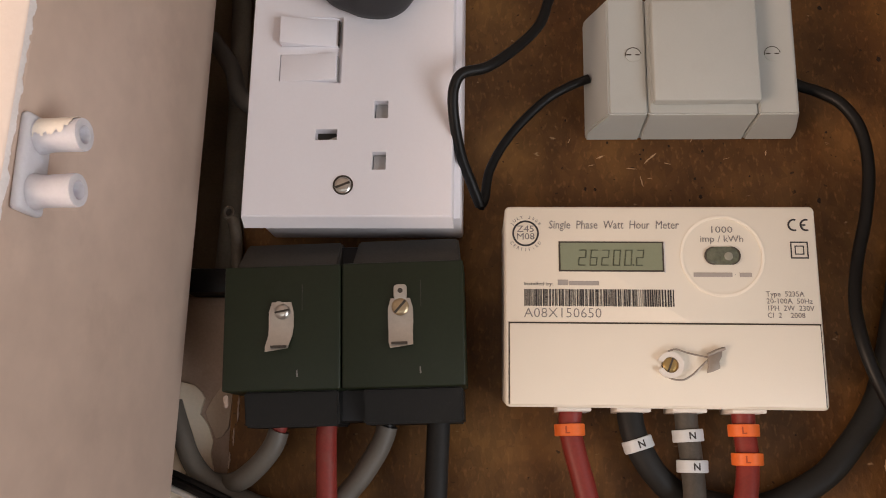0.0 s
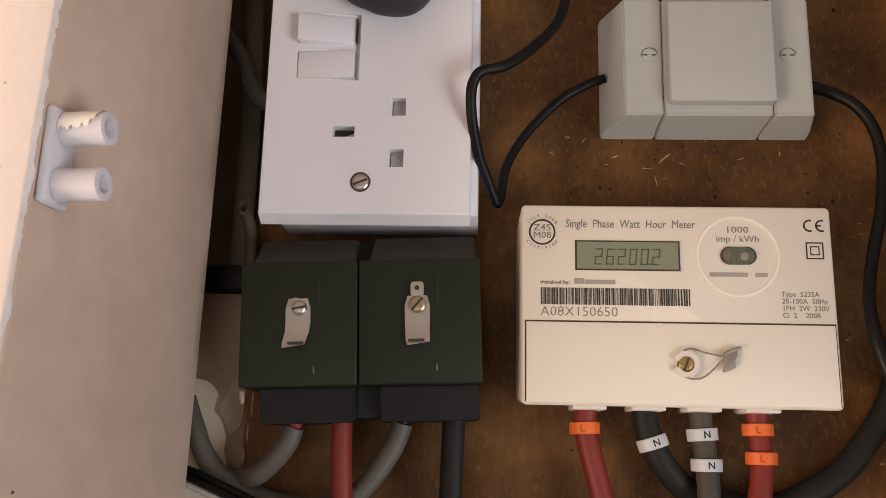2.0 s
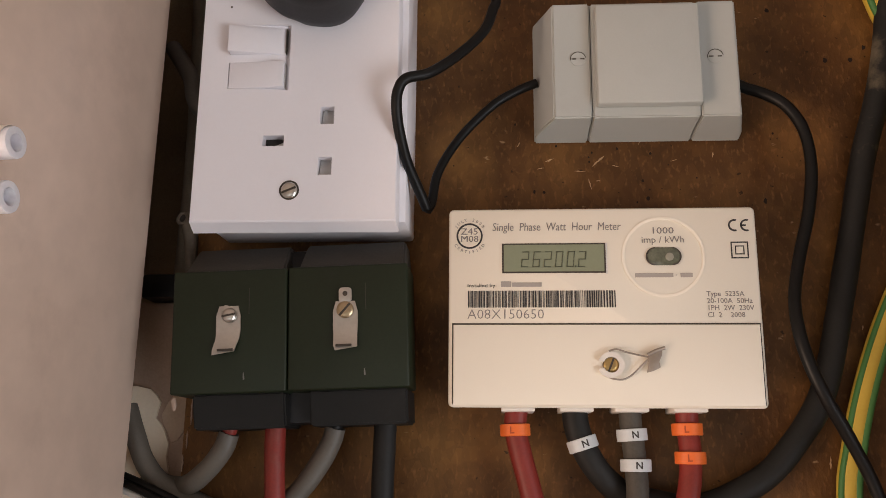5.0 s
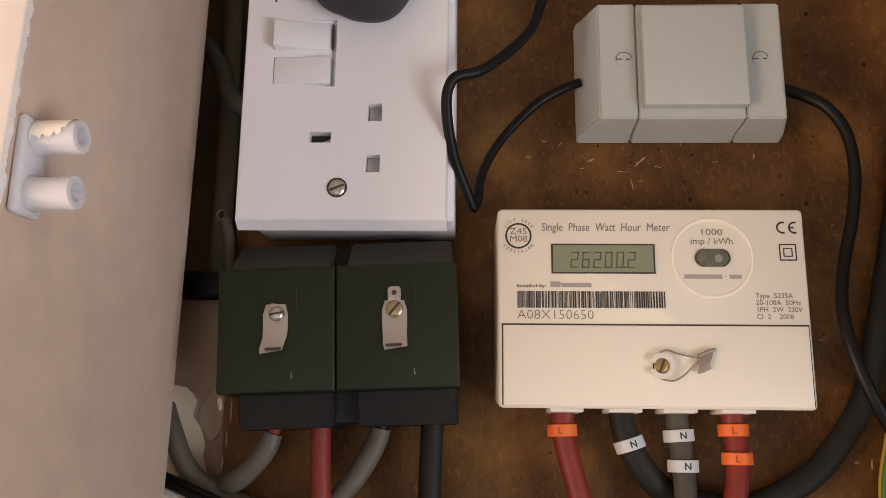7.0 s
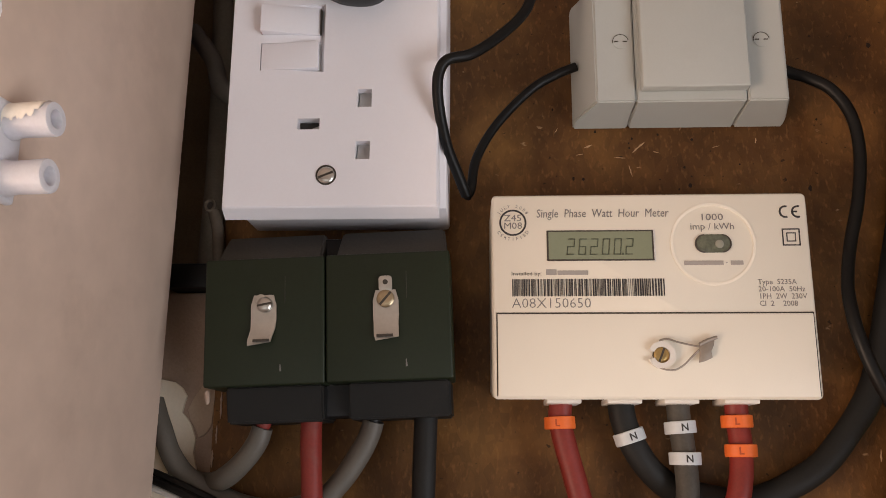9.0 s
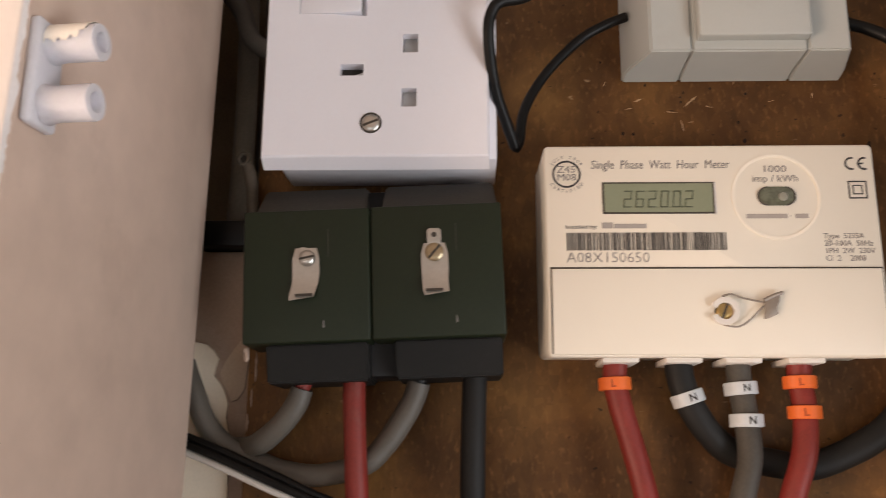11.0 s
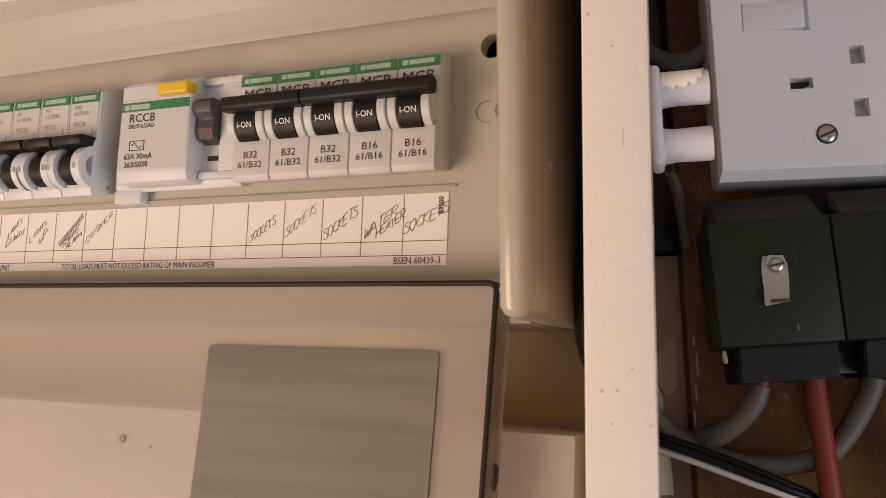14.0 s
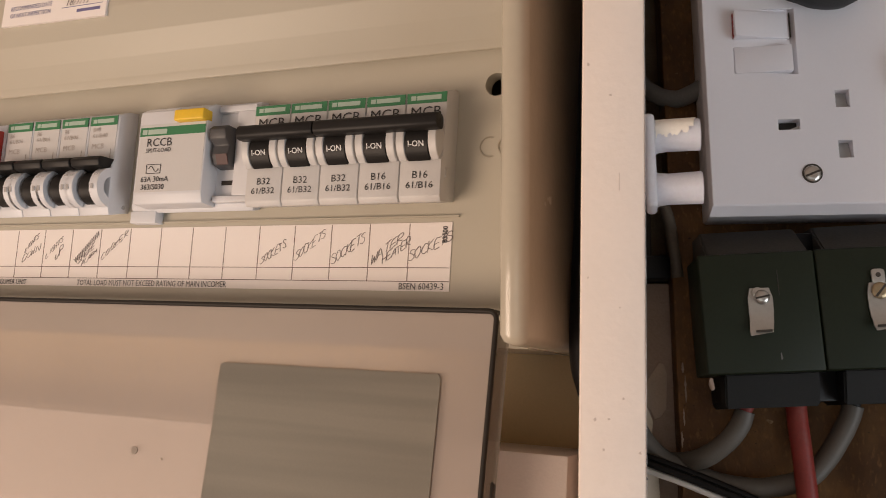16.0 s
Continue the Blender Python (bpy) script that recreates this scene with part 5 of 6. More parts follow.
def enclosure():
    root = thing("consumer_unit", ENC, "aged cream plastic consumer unit with its door hanging open", "consumer unit")
    xl = -0.34
    face = box(xl, 0.030, 0.0006, 0.076, -0.0345, 0.0729)
    # round fixing hole through the face
    front = [p for p in face.faces if all(abs(v.co.y - 0.0006) < 1e-5 for v in p.verts)]
    rim_edges = list({e for p in front for e in p.edges if sum(q in front for q in e.link_faces) == 1})
    bmesh.ops.delete(face, geom=front, context="FACES_ONLY")
    loops = [[face.verts.new((x, y, z)) for x, z in disc_pts(0.0166, 0.0557, 0.0047)] for y in (0.0006, 0.0075)]
    count = len(loops[0])
    for i in range(count):
        face.faces.new((loops[0][i], loops[0][(i + 1) % count], loops[1][(i + 1) % count], loops[1][i]))
    hole_edges = [face.edges.get((loops[0][i], loops[0][(i + 1) % count])) for i in range(count)]
    bmesh.ops.triangle_fill(face, use_beauty=True, use_dissolve=False, edges=rim_edges + hole_edges)
    bmesh.ops.recalc_face_normals(face, faces=face.faces[:])
    f = part("recessed_face", face, ENC_CREAM, root, "flat cream face with a round fixing hole")
    # upper hood with a stepped, slightly sloping lower lip
    hood = prism([(0.0006, 0.0730), (-0.0026, 0.0730), (-0.0026, 0.0688), (-0.0036, 0.0692), (-0.0042, 0.0730), (-0.0068, 0.0820), (-0.0110, 0.092), (-0.0132, 0.105), (-0.0120, 0.125), (-0.0100, 0.150), (-0.0100, 0.20), (0.076, 0.20), (0.076, 0.0730)], xl, 0.0285, "x", 0.0003)
    hd = part("upper_hood", hood, ENC_CREAM, root, "cream upper cover with a stepped lip")
    # rounded end cheek
    prof = round_rect(0.0278, 0.0385, -0.0240, 0.066, 0.0046, 5)
    bm = bmesh.new()
    rows = []
    for z, g in ((-0.0465, 0.0035), (-0.0455, 0.0012), (-0.0430, 0.0), (0.02, 0.0), (0.10, 0.0), (0.20, 0.0)):
        rows.append([bm.verts.new((0.03315 + (p[0] - 0.03315) * (1 - g / 0.0053), 0.021 + (p[1] - 0.021) * (1 - g / 0.045), z)) for p in prof])
    n = len(prof)
    for a, b in zip(rows, rows[1:]):
        for i in range(n):
            bm.faces.new((a[i], a[(i + 1) % n], b[(i + 1) % n], b[i]))
    bm.faces.new(rows[0][::-1])
    bm.faces.new(rows[-1])
    bmesh.ops.recalc_face_normals(bm, faces=bm.faces[:])
    for v in bm.verts:
        v.co.x += 0.0004 - 0.042 * v.co.z
    part("end_cheek", bm, ENC_GLOSS, root, "rounded cream end of the case")
    part("lower_face", box(xl, 0.030, 0.012, 0.076, -0.0465, -0.0347), ENC_CREAM, root)
    part("strip_ledge", box(xl, 0.0040, -0.0006, 0.001, 0.0030, 0.0036), ENC_CREAM, f)
    # moulded marks
    part("moulded_mark", ring(0.0150, 0.0305, 0.0038, 0.0042, 0.0001, 0.0008, 24, 70, 290), mat("mould_shadow", (0.40, 0.35, 0.27), 0.5), f)
    part("moulded_mark", ring(0.0225, 0.0305, 0.0038, 0.0042, 0.0001, 0.0008, 24, 70, 290, into=box(0.0190, 0.0222, 0.0001, 0.0008, 0.0303, 0.0307)), mat("mould_shadow_arc", (0.40, 0.35, 0.27), 0.5), f)
    return root, f, hd


CU, CU_FACE, CU_HOOD = enclosure()


def circuit_strip():
    root = thing("circuit_chart", ENC, "paper circuit chart strip with handwritten circuit names", "label")
    x0, z1, zg, zm, z0 = -13 * PITCH - 0.10, 0.0010, -0.0224, -0.0170, -0.0262
    y = 0.0001
    part("paper", box(x0, 0.0012, y + 0.0001, 0.0006, z0, z1), PAPER, root)
    rule = mat("brown_print", (0.16, 0.10, 0.085), 0.6, bump=0)
    for i in range(1, 19):
        x = 0.0008 - i * PITCH
        part("grid_line", box(x - 0.00014, x + 0.00014, y, y + 0.0002, zg, z1 - 0.0003), rule, root)
    for zz in (zm, zg):
        part("grid_line", box(x0, 0.0010, y - 0.00002, y + 0.0002, zz - 0.00013, zz + 0.00013), rule, root)
    yt = y - 0.0001
    part("lettering", text_mesh("BSEN 60439-3", 0.0026, -0.0205, -0.0256, yt, wide=0.88, thick=0.0), INK, root)
    part("lettering", text_mesh("TOTAL LOAD MUST NOT EXCEED RATING OF MAIN INCOMER", 0.0026, -0.1890, -0.0258, yt, wide=0.80, thick=0.0), INK, root)
    part("lettering", text_mesh("CONSUMER UNIT", 0.0026, -0.2215, -0.0258, yt, "RIGHT", wide=0.80, thick=0.0), INK, root)
    part("lettering", text_mesh("B3500", 0.0020, -0.0006, -0.0072, yt, "LEFT", 90, wide=0.9, thick=0.00008), INK, root)
    rng = random.Random(12)
    strokes = {
        "S": "45 26 05 14 33 41 20 01", "O": "26 04 02 20 42 44 36", "C": "45 26 04 02 20 41", "K": "06 00/46 03 40",
        "E": "46 06 00 40/03 33", "T": "06 46/26 20", "W": "06 10 24 30 46", "A": "00 26 40/12 32", "R": "00 06 36 44 33 03 40",
        "H": "06 00/46 40/03 43", "L": "06 00 40", "I": "26 20", "G": "45 26 04 02 20 41 43 23", "U": "06 01 20 41 46",
        "P": "00 06 36 44 33 03", "N": "00 06 40 46", "D": "00 06 36 44 42 30 00", "M": "00 06 23 46 40",
    }

    def hand(word, col, xa, za, xb, zb, high, lean=84.0, pen=0.00015, skip=1.0):
        """One slanting pen-written word; its base line runs from (xa, za) to (xb, zb) in the cell."""
        left = 0.0008 - (col + 1) * PITCH
        p0, p1 = Vector((left + xa, za)), Vector((left + xb, zb))
        step = (p1 - p0) / len(word)
        for i, ch in enumerate(word):
            q = radians(lean + rng.uniform(-9, 9))
            up = Vector((math.cos(q), math.sin(q))) * high * rng.uniform(0.85, 1.12)
            foot = p0 + step * (i + rng.uniform(-0.08, 0.08)) + Vector((0, rng.uniform(-0.0002, 0.0002)))
            bm = bmesh.new()
            for stroke in strokes[ch].split("/"):
                pts = []
                for k in stroke.split():
                    p = foot + step * (0.86 * skip * int(k[0]) / 4) + up * (int(k[1]) / 6) + Vector((rng.uniform(-1, 1), rng.uniform(-1, 1))) * 0.00012
                    pts.append((p.x, yt + 0.0001, p.y))
                tube(pts, pen * rng.uniform(0.8, 1.15), n=6, per=3, into=bm)
            part("pen_letter", bm, PEN, root)

    hand("SOCKETS", 0, 0.0002, -0.0146, 0.0188, -0.0058, 0.0043)
    hand("WATER", 1, 0.0010, -0.0161, 0.0152, -0.0056, 0.0040)
    hand("HEATER", 1, 0.0062, -0.0156, 0.0186, -0.0077, 0.0034)
    hand("SOCKETS", 2, 0.0008, -0.0160, 0.0160, -0.0062, 0.0042)
    hand("SOCKETS", 3, 0.0006, -0.0146, 0.0152, -0.0042, 0.0042, pen=0.00012)
    hand("SOCKETS", 4, 0.0014, -0.0161, 0.0140, -0.0084, 0.0038)
    hand("COOKER", 9, 0.0015, -0.0141, 0.0168, -0.0016, 0.0029, pen=0.00011, skip=0.75)
    hand("SMOKE", 10, 0.0052, -0.0160, 0.0146, -0.0080, 0.0028, pen=0.00012)
    hand("ALARM", 10, 0.0075, -0.0166, 0.0162, -0.0106, 0.0024, pen=0.00012)
    hand("LIGHTS", 11, 0.0020, -0.0132, 0.0118, -0.0046, 0.0030, pen=0.00011)
    hand("UP", 11, 0.0080, -0.0142, 0.0128, -0.0090, 0.0036, pen=0.00014)
    hand("LIGHTS", 12, 0.0052, -0.0105, 0.0136, -0.0030, 0.0028, pen=0.00011)
    hand("DOWN", 12, 0.0044, -0.0150, 0.0152, -0.0088, 0.0030, pen=0.00012)
    left = 0.0008 - 11 * PITCH
    zig = [(left + 0.0032 + 0.0132 * i / 30 + (0.0007 if i % 2 else -0.0007), yt, -0.0146 + 0.0134 * i / 30 + (-0.0009 if i % 2 else 0.0011)) for i in range(31)]
    part("crossing_out", tube(zig, 0.00015, 6, smooth_it=False), PEN, root, "scribbled crossing out")
    return root


circuit_strip()


def barrel(x0, x1, cy, cz, r, a0, a1, n=14, into=None):
    """A slice of a drum across x, from angle a0 to a1 (0 is straight out, towards -y)."""
    pts = [(cy, cz)] + [(cy - r * math.cos(radians(a0 + (a1 - a0) * i / n)), cz + r * math.sin(radians(a0 + (a1 - a0) * i / n))) for i in range(n + 1)]
    return prism(pts, x0, x1, "x", into=into)


def breaker_right(rating, group):
    """Local: right edge at x=0, in the unit's own axes."""
    root = thing("circuit_breaker", ENC, "white circuit breaker with a black toggle switched on, green printed band", "circuit breaker", group)
    w = PITCH - 0.0005
    body = prism([(0.001, 0.0538), (-0.0045, 0.0530), (-0.0108, 0.0504), (-0.0112, 0.0400), (-0.0122, 0.0250), (-0.0135, 0.0228), (-0.0135, 0.0088), (-0.0122, 0.0066), (0.001, 0.0090)], -w, 0.0, "x", 0.0004)
    b = part("body", body, MCB_WHITE, root)
    y = -0.0113
    part("printed_band", prism([(-w + 0.0002, 0.0462), (-0.0002, 0.0462), (-0.0002, 0.0503), (-w + 0.0002, 0.0503)], y + 0.0001, y + 0.0008), GREEN_BAND, b, "green printed band")
    bars = bmesh.new()
    for a, c in ((-w + 0.0020, -w + 0.0041), (-w + 0.0046, -0.0024)):
        box(a, c, y - 0.0001, y + 0.0002, 0.0474, 0.0492, into=bars)
    part("name_bar", bars, mat("pale_band_print", (0.42, 0.52, 0.44), 0.6, bump=0), b)
    part("lettering", text_mesh("MCB", 0.0041, -w / 2, 0.0406, y - 0.00012, "CENTER", wide=1.1), INK, b)
    part("lettering", text_mesh(rating, 0.0028, -w / 2, 0.0157, -0.0137, "CENTER", wide=1.08), INK, b)
    part("lettering", text_mesh("61/" + rating, 0.0026, -w / 2, 0.0118, -0.0137, "CENTER", wide=1.08), INK, b)
    for a in (-w + 0.0002, -0.0036):
        ck = barrel(a, a + 0.0034, -0.0100, 0.0305, 0.0094, -62, 60)
        bmesh.ops.bevel(ck, geom=ck.edges[:], offset=0.0003, segments=1, affect="EDGES")
        part("cheek", ck, MCB_WHITE, root)
    tg = part("toggle", barrel(-w + 0.0041, -0.0041, -0.0100, 0.0300, 0.0090, -60, 62), TOGGLE, root, "black toggle in the on position")
    t = text_mesh("I-ON", 0.0022, -w / 2, 0.0268, 0.0, "CENTER", wide=1.0, thick=0.00002)
    for v in t.verts:
        v.co.y = -0.0100 - math.sqrt(max(1e-9, 0.0090 ** 2 - (v.co.z - 0.0300) ** 2)) - 0.0002
    part("lettering", t, WHITE_INK, tg)
    part("lower_nub", box(-0.0002, 0.0004, -0.0095, -0.0075, 0.0165, 0.0205, 0.0002), MCB_WHITE, b)
    return root


made = {}
for i, rating in enumerate(("B16", "B16", "B32", "B32", "B32")):
    m = ENC @ Matrix.Translation((0.0010 - i * PITCH, 0, 0))
    if rating in made:
        copy_thing(made[rating], m)
    else:
        made[rating] = breaker_right(rating, "breakers on the right of the RCCB")
        made[rating].matrix_world = m


def tie_bars():
    for x0, x1 in ((-0.0503, 0.0030), (-0.0866, -0.0508)):
        root = thing("toggle_tie_bar", ENC, "black tie bar clipped across linked breaker toggles", "tie bar", "tie bars on the toggles")
        bar = part("bar", prism(round_rect(-0.0246, -0.0176, 0.0325, 0.0385, 0.0022, 4), x0, x1, "x", 0.0004), TOGGLE, root)
        hole = bmesh.new()
        prism([(-0.0212 + 0.0008 * math.cos(k * 0.7), 0.0356 + 0.0008 * math.sin(k * 0.7)) for k in range(9)], x1 - 0.0002, x1 + 0.0001, "x", into=hole)
        part("end_hole", hole, DARK_HOLE, bar)


tie_bars()


def breaker_left(rating, group):
    root = thing("circuit_breaker", ENC, "white circuit breaker with a black lever and printed green band", "circuit breaker", group)
    w = PITCH - 0.0004
    body = prism([(0.001, 0.0560), (-0.0050, 0.0548), (-0.0106, 0.0520), (-0.0110, 0.0310), (-0.0125, 0.0280), (-0.0125, 0.0085), (-0.0112, 0.0050), (0.001, 0.0080)], -w, 0.0, "x", 0.0004)
    b = part("body", body, RCCB_WHITE, root)
    y = -0.0111
    part("front_label", box(-w + 0.0003, -0.0010, y, y + 0.0006, 0.0305, 0.0515), MCB_WHITE, b)
    part("printed_band", box(-w + 0.0003, -0.0010, y - 0.0001, y + 0.0006, 0.0475, 0.0518), GREEN_BAND, b, "green printed band")
    bars = bmesh.new()
    for a, c in ((-w + 0.0020, -w + 0.0040), (-w + 0.0045, -0.0030)):
        box(a, c, y - 0.0002, y + 0.0002, 0.0487, 0.0506, into=bars)
    part("name_bar", bars, mat("pale_band_print_left", (0.42, 0.52, 0.44), 0.6, bump=0), b)
    faint = mat("faint_print", (0.40, 0.36, 0.33), 0.6, bump=0)
    code = rating if len(rating) == 3 else rating[0] + "0" + rating[1]
    for s, sz, z, wd in ((rating, 0.0020, 0.0446, 1.0), ("61/" + code, 0.0020, 0.0417, 1.1), ("MCB", 0.0024, 0.0365, 1.05)):
        part("lettering", text_mesh(s, sz, -w + 0.0024, z, y - 0.0002, wide=wd), faint, b)
    part("label_tick", box(-0.0034, -0.0032, y - 0.0002, y + 0.0002, 0.0312, 0.0362), faint, b)
    lever = prism([(-0.0090, 0.0312), (-0.0190, 0.0308), (-0.0205, 0.0290), (-0.0195, 0.0262), (-0.0120, 0.0250)], -w - 0.0002, -0.0006, "x", 0.0005)
    lv = part("lever", lever, TOGGLE, root, "black lever")
    part("lever_drum", barrel(-w + 0.0050, -0.0040, -0.0110, 0.0175, 0.0078, -80, 75), TOGGLE, lv)
    for a in (-w - 0.0015, -0.0042):
        ck = bmesh.new()
        prof = [(-0.0115 - r * math.cos(radians(q)), 0.0175 + r * math.sin(radians(q))) for r, qs in ((0.0092, range(-80, 81, 16)), (0.0050, range(80, -81, -16))) for q in qs]
        prism(prof, a, a + 0.0046, "x", into=ck)
        part("cheek", ck, RCCB_WHITE, root)
        part("cheek_notch", box(a + 0.0012, a + 0.0026, -0.0209, -0.0195, 0.0155, 0.0178, into=box(a + 0.0012, a + 0.0030, -0.0195, -0.0180, 0.0212, 0.0226)), HOLE_GREY, root)
    part("rivet", prism(disc_pts(0, 0, 0.001, 10), 0, 0.0003), HOLE_GREY, root).matrix_local = Matrix.Translation((0.0003, -0.003, 0.010)) @ Matrix.Rotation(radians(90), 4, "Z")
    return root


made = {}
for i, rating in enumerate(("B40", "B6", "B6", "B6")):
    m = ENC @ Matrix.Translation((-0.1628 - i * PITCH, 0, 0))
    if rating in made:
        copy_thing(made[rating], m)
    else:
        made[rating] = breaker_left(rating, "breakers on the left of the RCCB")
        made[rating].matrix_world = m


def main_switch():
    root = thing("main_switch", ENC @ Matrix.Translation((-0.2352, 0, 0)), "white main switch with a broad red rocker", "main switch")
    part("body", prism([(0.001, 0.0550), (-0.0100, 0.0520), (-0.0105, 0.0330), (-0.0105, 0.0085), (-0.0100, 0.0050), (0.001, 0.0080)], -0.036, -0.0002, "x", 0.0004), RCCB_WHITE, root)
    part("rocker", prism([(-0.0100, 0.0490), (-0.0190, 0.0470), (-0.0215, 0.0400), (-0.0175, 0.0290), (-0.0100, 0.0180)], -0.034, -0.0015, "x", 0.001), RED_MARK, root, "red rocker")


main_switch()


def rccb():
    root = thing("residual_current_breaker", ENC, "bluish white residual current breaker with a yellow test button", "circuit breaker")
    low = prism([(0.001, 0.0560), (-0.0040, 0.0550), (-0.0055, 0.0525), (-0.0055, 0.0095), (-0.0040, 0.0068), (0.001, 0.0080)], -0.1555, -0.0895, "x", 0.0004)
    b = part("body", low, RCCB_WHITE, root)
    front = prism([(-0.0050, 0.0545), (-0.0100, 0.0535), (-0.0150, 0.0505), (-0.0152, 0.0130), (-0.0140, 0.0088), (-0.0050, 0.0082)], -0.1462, -0.1092, "x", 0.0005)
    part("front_block", front, RCCB_WHITE, root)
    y = -0.0153
    fl = part("front_label", box(-0.1455, -0.1098, y, y + 0.0008, 0.0140, 0.0445), MCB_WHITE, root)
    part("printed_band", box(-0.1455, -0.1098, y - 0.0001, y + 0.0006, 0.0393, 0.0432), GREEN_BAND, fl, "green printed band")
    bars = bmesh.new()
    for a, c in ((-0.1440, -0.1415), (-0.1409, -0.1305)):
        box(a, c, y - 0.0002, y, 0.0400, 0.0422, into=bars)
    part("name_bar", bars, mat("pale_band_print_mid", (0.42, 0.52, 0.44), 0.6, bump=0), fl)
    for s, sz, x, z, wd in (("RCCB", 0.0036, -0.1412, 0.0345, 1.05), ("SPLIT-LOAD", 0.0018, -0.1412, 0.0318, 1.0), ("63A 30mA", 0.0024, -0.1425, 0.0185, 1.0), ("363/S030", 0.0024, -0.1421, 0.0150, 1.0)):
        part("lettering", text_mesh(s, sz, x, z, y - 0.0002, wide=wd, thick=0.00002), INK, fl)
    bm = bmesh.new()
    bx, bz, bw, bh, t = -0.1400, 0.0222, 0.0080, 0.0042, 0.00025
    for d in ((bx, bx + bw, bz, bz + t), (bx, bx + bw, bz + bh - t, bz + bh), (bx, bx + t, bz + t, bz + bh - t), (bx + bw - t, bx + bw, bz + t, bz + bh - t)):
        box(d[0], d[1], y - 0.0002, y, d[2], d[3], into=bm)
    tube([(bx + 0.0012 + 0.0056 * i / 12, y - 0.0001, bz + bh / 2 + 0.0012 * math.sin(2 * math.pi * i / 12)) for i in range(13)], 0.00016, 6, 2, into=bm)
    part("waveform_mark", bm, INK, fl)
    part("test_button", box(-0.1250, -0.1090, -0.0185, -0.0120, 0.0446, 0.0496, 0.0008, 3), YELLOW, root, "yellow test button")
    part("shoulder", box(-0.1448, -0.1256, -0.0142, -0.0100, 0.0448, 0.0520, 0.0008), MCB_WHITE, root)
    # toggle bay
    fr = bmesh.new()
    for d in ((-0.1085, -0.0892, 0.0500, 0.0528), (-0.1085, -0.0892, 0.0100, 0.0128), (-0.0985, -0.0892, 0.0128, 0.0500)):
        box(d[0], d[1], -0.0085, -0.0050, d[2], d[3], 0.0004, into=fr)
    part("toggle_frame", fr, RCCB_WHITE, root)
    tg = prism([(-0.0055, 0.0425), (-0.0135, 0.0425), (-0.0160, 0.0405), (-0.0150, 0.0365), (-0.0120, 0.0340), (-0.0128, 0.0300), (-0.0110, 0.0255), (-0.0055, 0.0245)], -0.1074, -0.0988, "x", 0.0006)
    tog = part("toggle", tg, mat("dark_grey_toggle", (0.058, 0.058, 0.061), 0.45, bump=0.03), root, "dark grey toggle")
    part("red_flag", prism([(-0.0133, 0.0300), (-0.0114, 0.0258), (-0.0105, 0.0258), (-0.0124, 0.0300)], -0.1050, -0.0992, "x"), mat("dark_red_flag", (0.048, 0.007, 0.005), 0.5), tog)
    part("indicator_slot", box(-0.1062, -0.0996, -0.0058, -0.0052, 0.0180, 0.0200), DARK_HOLE, root)
    part("foot", box(-0.1560, -0.1415, -0.0050, 0.0005, 0.0022, 0.0078, 0.0005), RCCB_WHITE, root)


rccb()


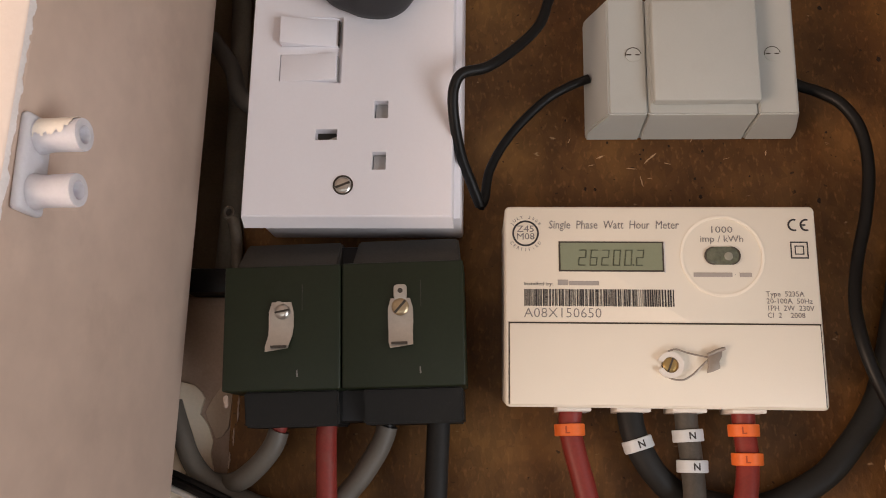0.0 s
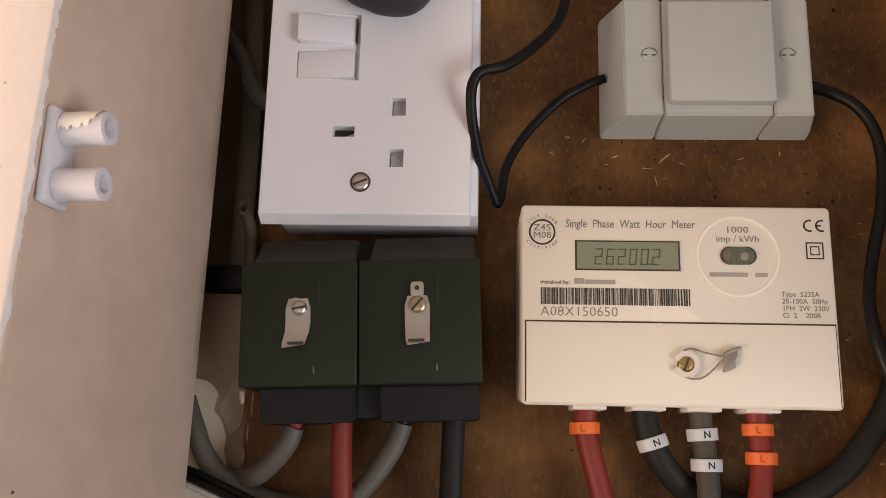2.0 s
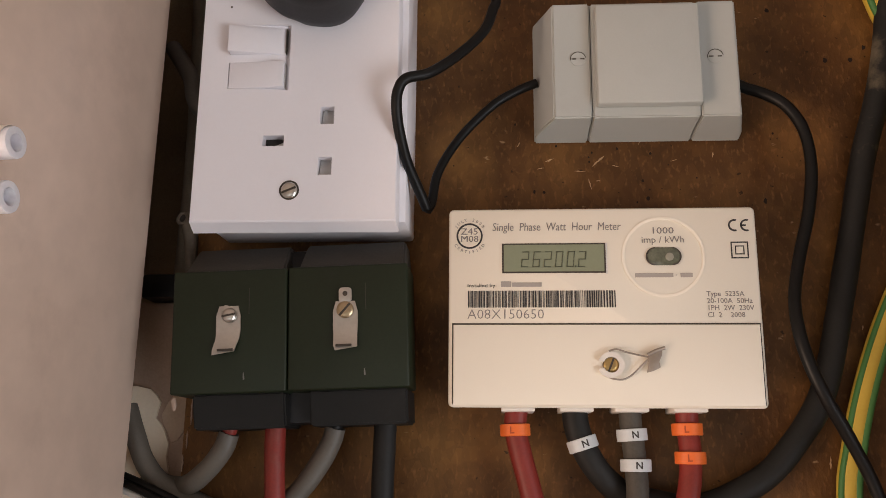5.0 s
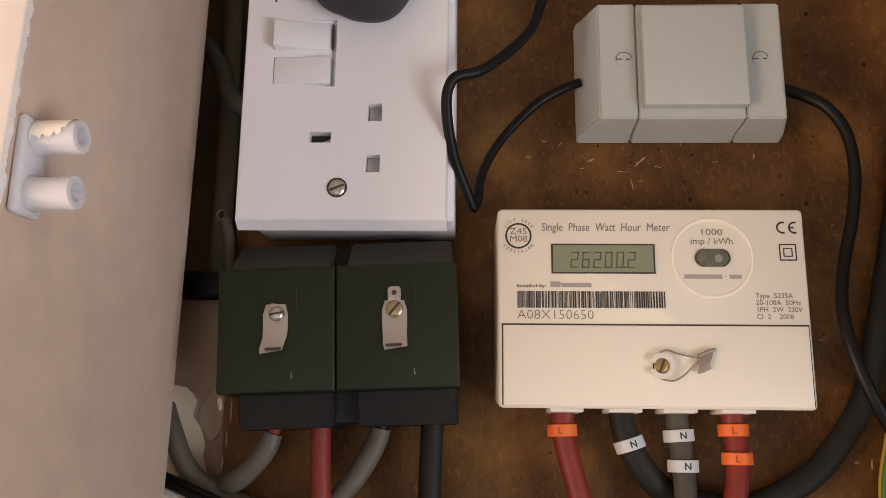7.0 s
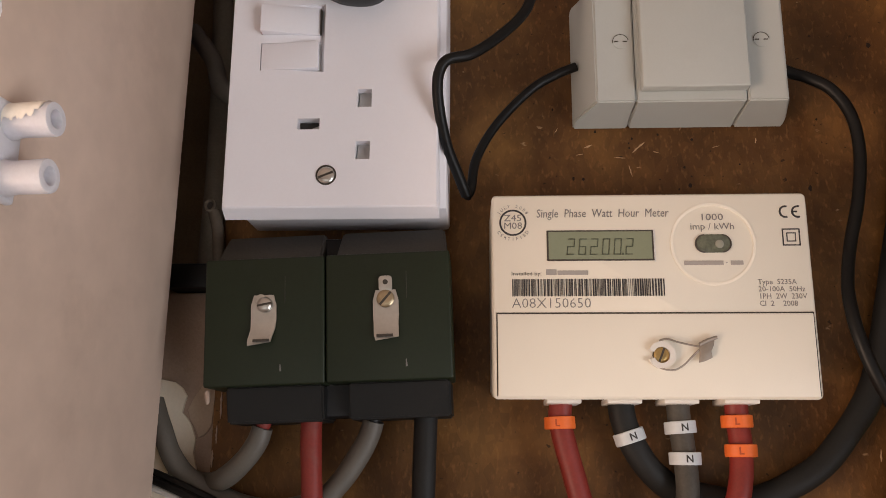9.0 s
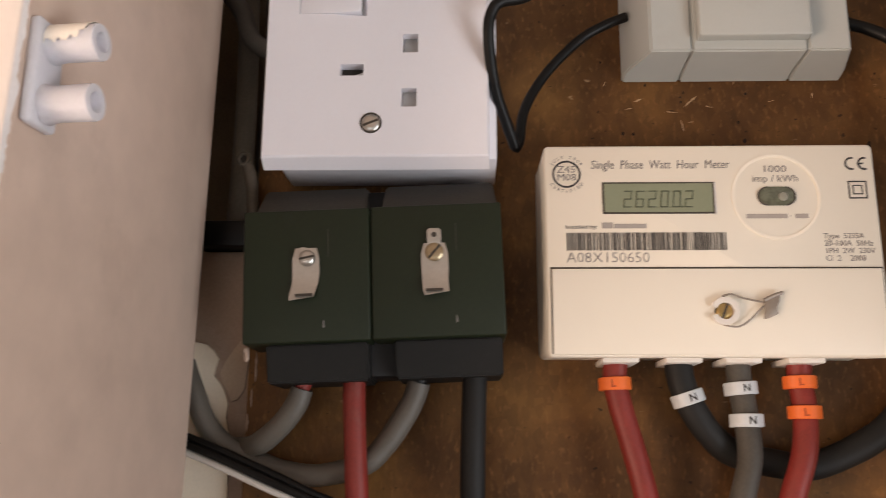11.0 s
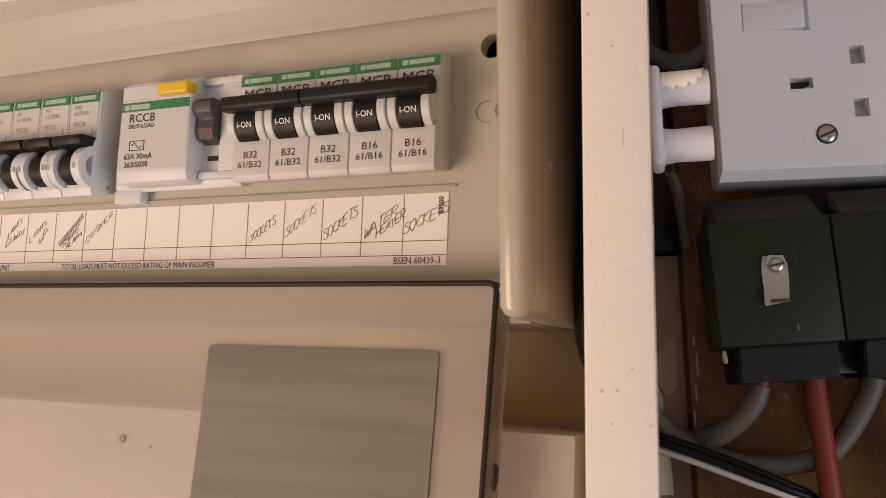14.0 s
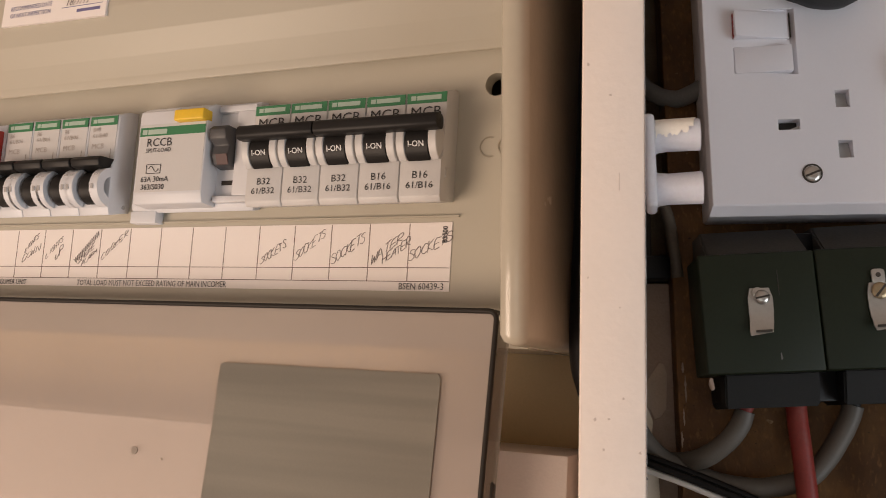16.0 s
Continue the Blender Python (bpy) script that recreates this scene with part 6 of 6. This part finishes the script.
def lid():
    """Smoky door, hinged below the chart and hanging down."""
    root = thing("unit_door", ENC, "smoky clear plastic door hanging open below the consumer unit", "door")
    x0, x1, z1, z0, yf = -0.34, 0.0278, -0.0335, -0.20, -0.0150
    pane = part("pane", box(x0, x1 - 0.0012, yf, yf + 0.0018, z0, z1 - 0.0015), SMOKY, root, "smoky clear pane, room reflection put in as pale haze")
    pane.visible_shadow = False
    # tinted strip added to darken the lower face seen through the pane
    band = part("shade_strip", box(x0, x1 - 0.0030, yf + 0.0020, yf + 0.0034, z1 - 0.0146, z1 - 0.0018, 0.0004), SHADE_TINT, root, "dark tinted strip added for shade on the case's lower face")
    band.visible_shadow = False
    r = 0.0030
    rim = [(x0, yf, z1 - 0.001), (-0.10, yf, z1 - 0.001), (x1 - r - 0.004, yf, z1 - 0.001)]
    rim += [(x1 - 0.001 - r + r * math.sin(radians(q)), yf, z1 - 0.001 - r + r * math.cos(radians(q))) for q in (0, 22, 45, 68, 90)]
    rim += [(x1 - 0.001, yf, z1 - r - 0.006), (x1 - 0.001, yf, -0.10), (x1 - 0.001, yf, z0)]
    part("rim", tube(rim, 0.0010, n=10, smooth_it=False), SMOKY_EDGE, root, "dark thickened rim of the door")
    part("top_flange", box(x0, x1 - 0.003, yf + 0.001, yf + 0.0120, z1 - 0.0016, z1 - 0.0002), SMOKY_EDGE, root)
    flank = part("side_flank", box(x1 - 0.0014, x1 - 0.0002, yf + 0.0008, yf + 0.0135, z0, z1 - 0.0042), SMOKY_FLANK, root, "smoky side flange")
    flank.visible_shadow = False
    part("catch_lug", prism([(-0.0082, -0.1040), (-0.0052, -0.1022), (-0.0048, -0.0960), (-0.0078, -0.0945)], x1 - 0.0003, x1 + 0.0008, "x", 0.0003), SMOKY_EDGE, root)
    part("label_back", prism([(-0.0878, -0.0579), (-0.0889, -0.0583), (-0.0894, -0.0594), (-0.0896, -0.0800), (-0.0904, -0.1080), (-0.0925, -0.20), (0.0078, -0.20), (0.0078, -0.0592), (0.0066, -0.0579)], yf - 0.0006, yf - 0.0001), LID_LABEL, root, "grey paper label stuck on the pane")
    dots = bmesh.new()
    for x, z, r in ((-0.1276, -0.0962, 0.0017), (-0.1131, -0.0985, 0.0005)):
        prism(disc_pts(x, z, r, 12), yf - 0.0004, yf, into=dots)
    part("moulding_pips", dots, mat("pip_grey", (0.26, 0.22, 0.18), 0.5), root)
    for ob in root.children:
        for v in ob.data.vertices:
            v.co.x += 0.047 * (v.co.z - z1)


lid()


def sticker():
    root = thing("inspection_sticker", ENC, "white inspection sticker with blue print and a handwritten date", "sticker")
    part("paper", prism([(-0.2440, 0.1020), (-0.1760, 0.1005), (-0.1745, 0.1500), (-0.2425, 0.1500)], -0.0142, -0.0128), PAPER, root)
    blue = mat("blue_print", (0.16, 0.15, 0.30), 0.6, bump=0)
    part("lettering", text_mesh("OF NEXT INSPECTION", 0.0022, -0.2385, 0.1058, -0.0144, wide=0.85, into=text_mesh("RECOMMENDED DATE", 0.0022, -0.2385, 0.1095, -0.0144, wide=0.85)), blue, root)
    bars = bmesh.new()
    box(-0.1940, -0.1795, -0.0144, -0.0142, 0.1042, 0.1056, into=bars)
    box(-0.2040, -0.1780, -0.0144, -0.0142, 0.1072, 0.1074, into=bars)
    part("code_bar", bars, blue, root)
    part("handwriting", text_mesh("18/7/17", 0.0032, -0.2020, 0.1080, -0.0145, shear=0.3, wide=1.1, thick=-0.00003), PEN, root)


sticker()

# black tubes between the consumer unit and the partition, added to darken the shaded gap; a black cable ends at their
# foot
for x, y, r in ((0.0470, 0.030, 0.0055), (0.0545, 0.045, 0.0050)):
    solo("gap_dark_tube", tube([(x + 0.004, y, -0.062), (x, y, -0.045), (x, y, 0.0), (x, y, 0.08), (x, y, 0.25)], r, n=14), RUBBER, "black tube added to darken the gap, its lower end a black cable's", "conduit", ENC, group="conduits in the gap")
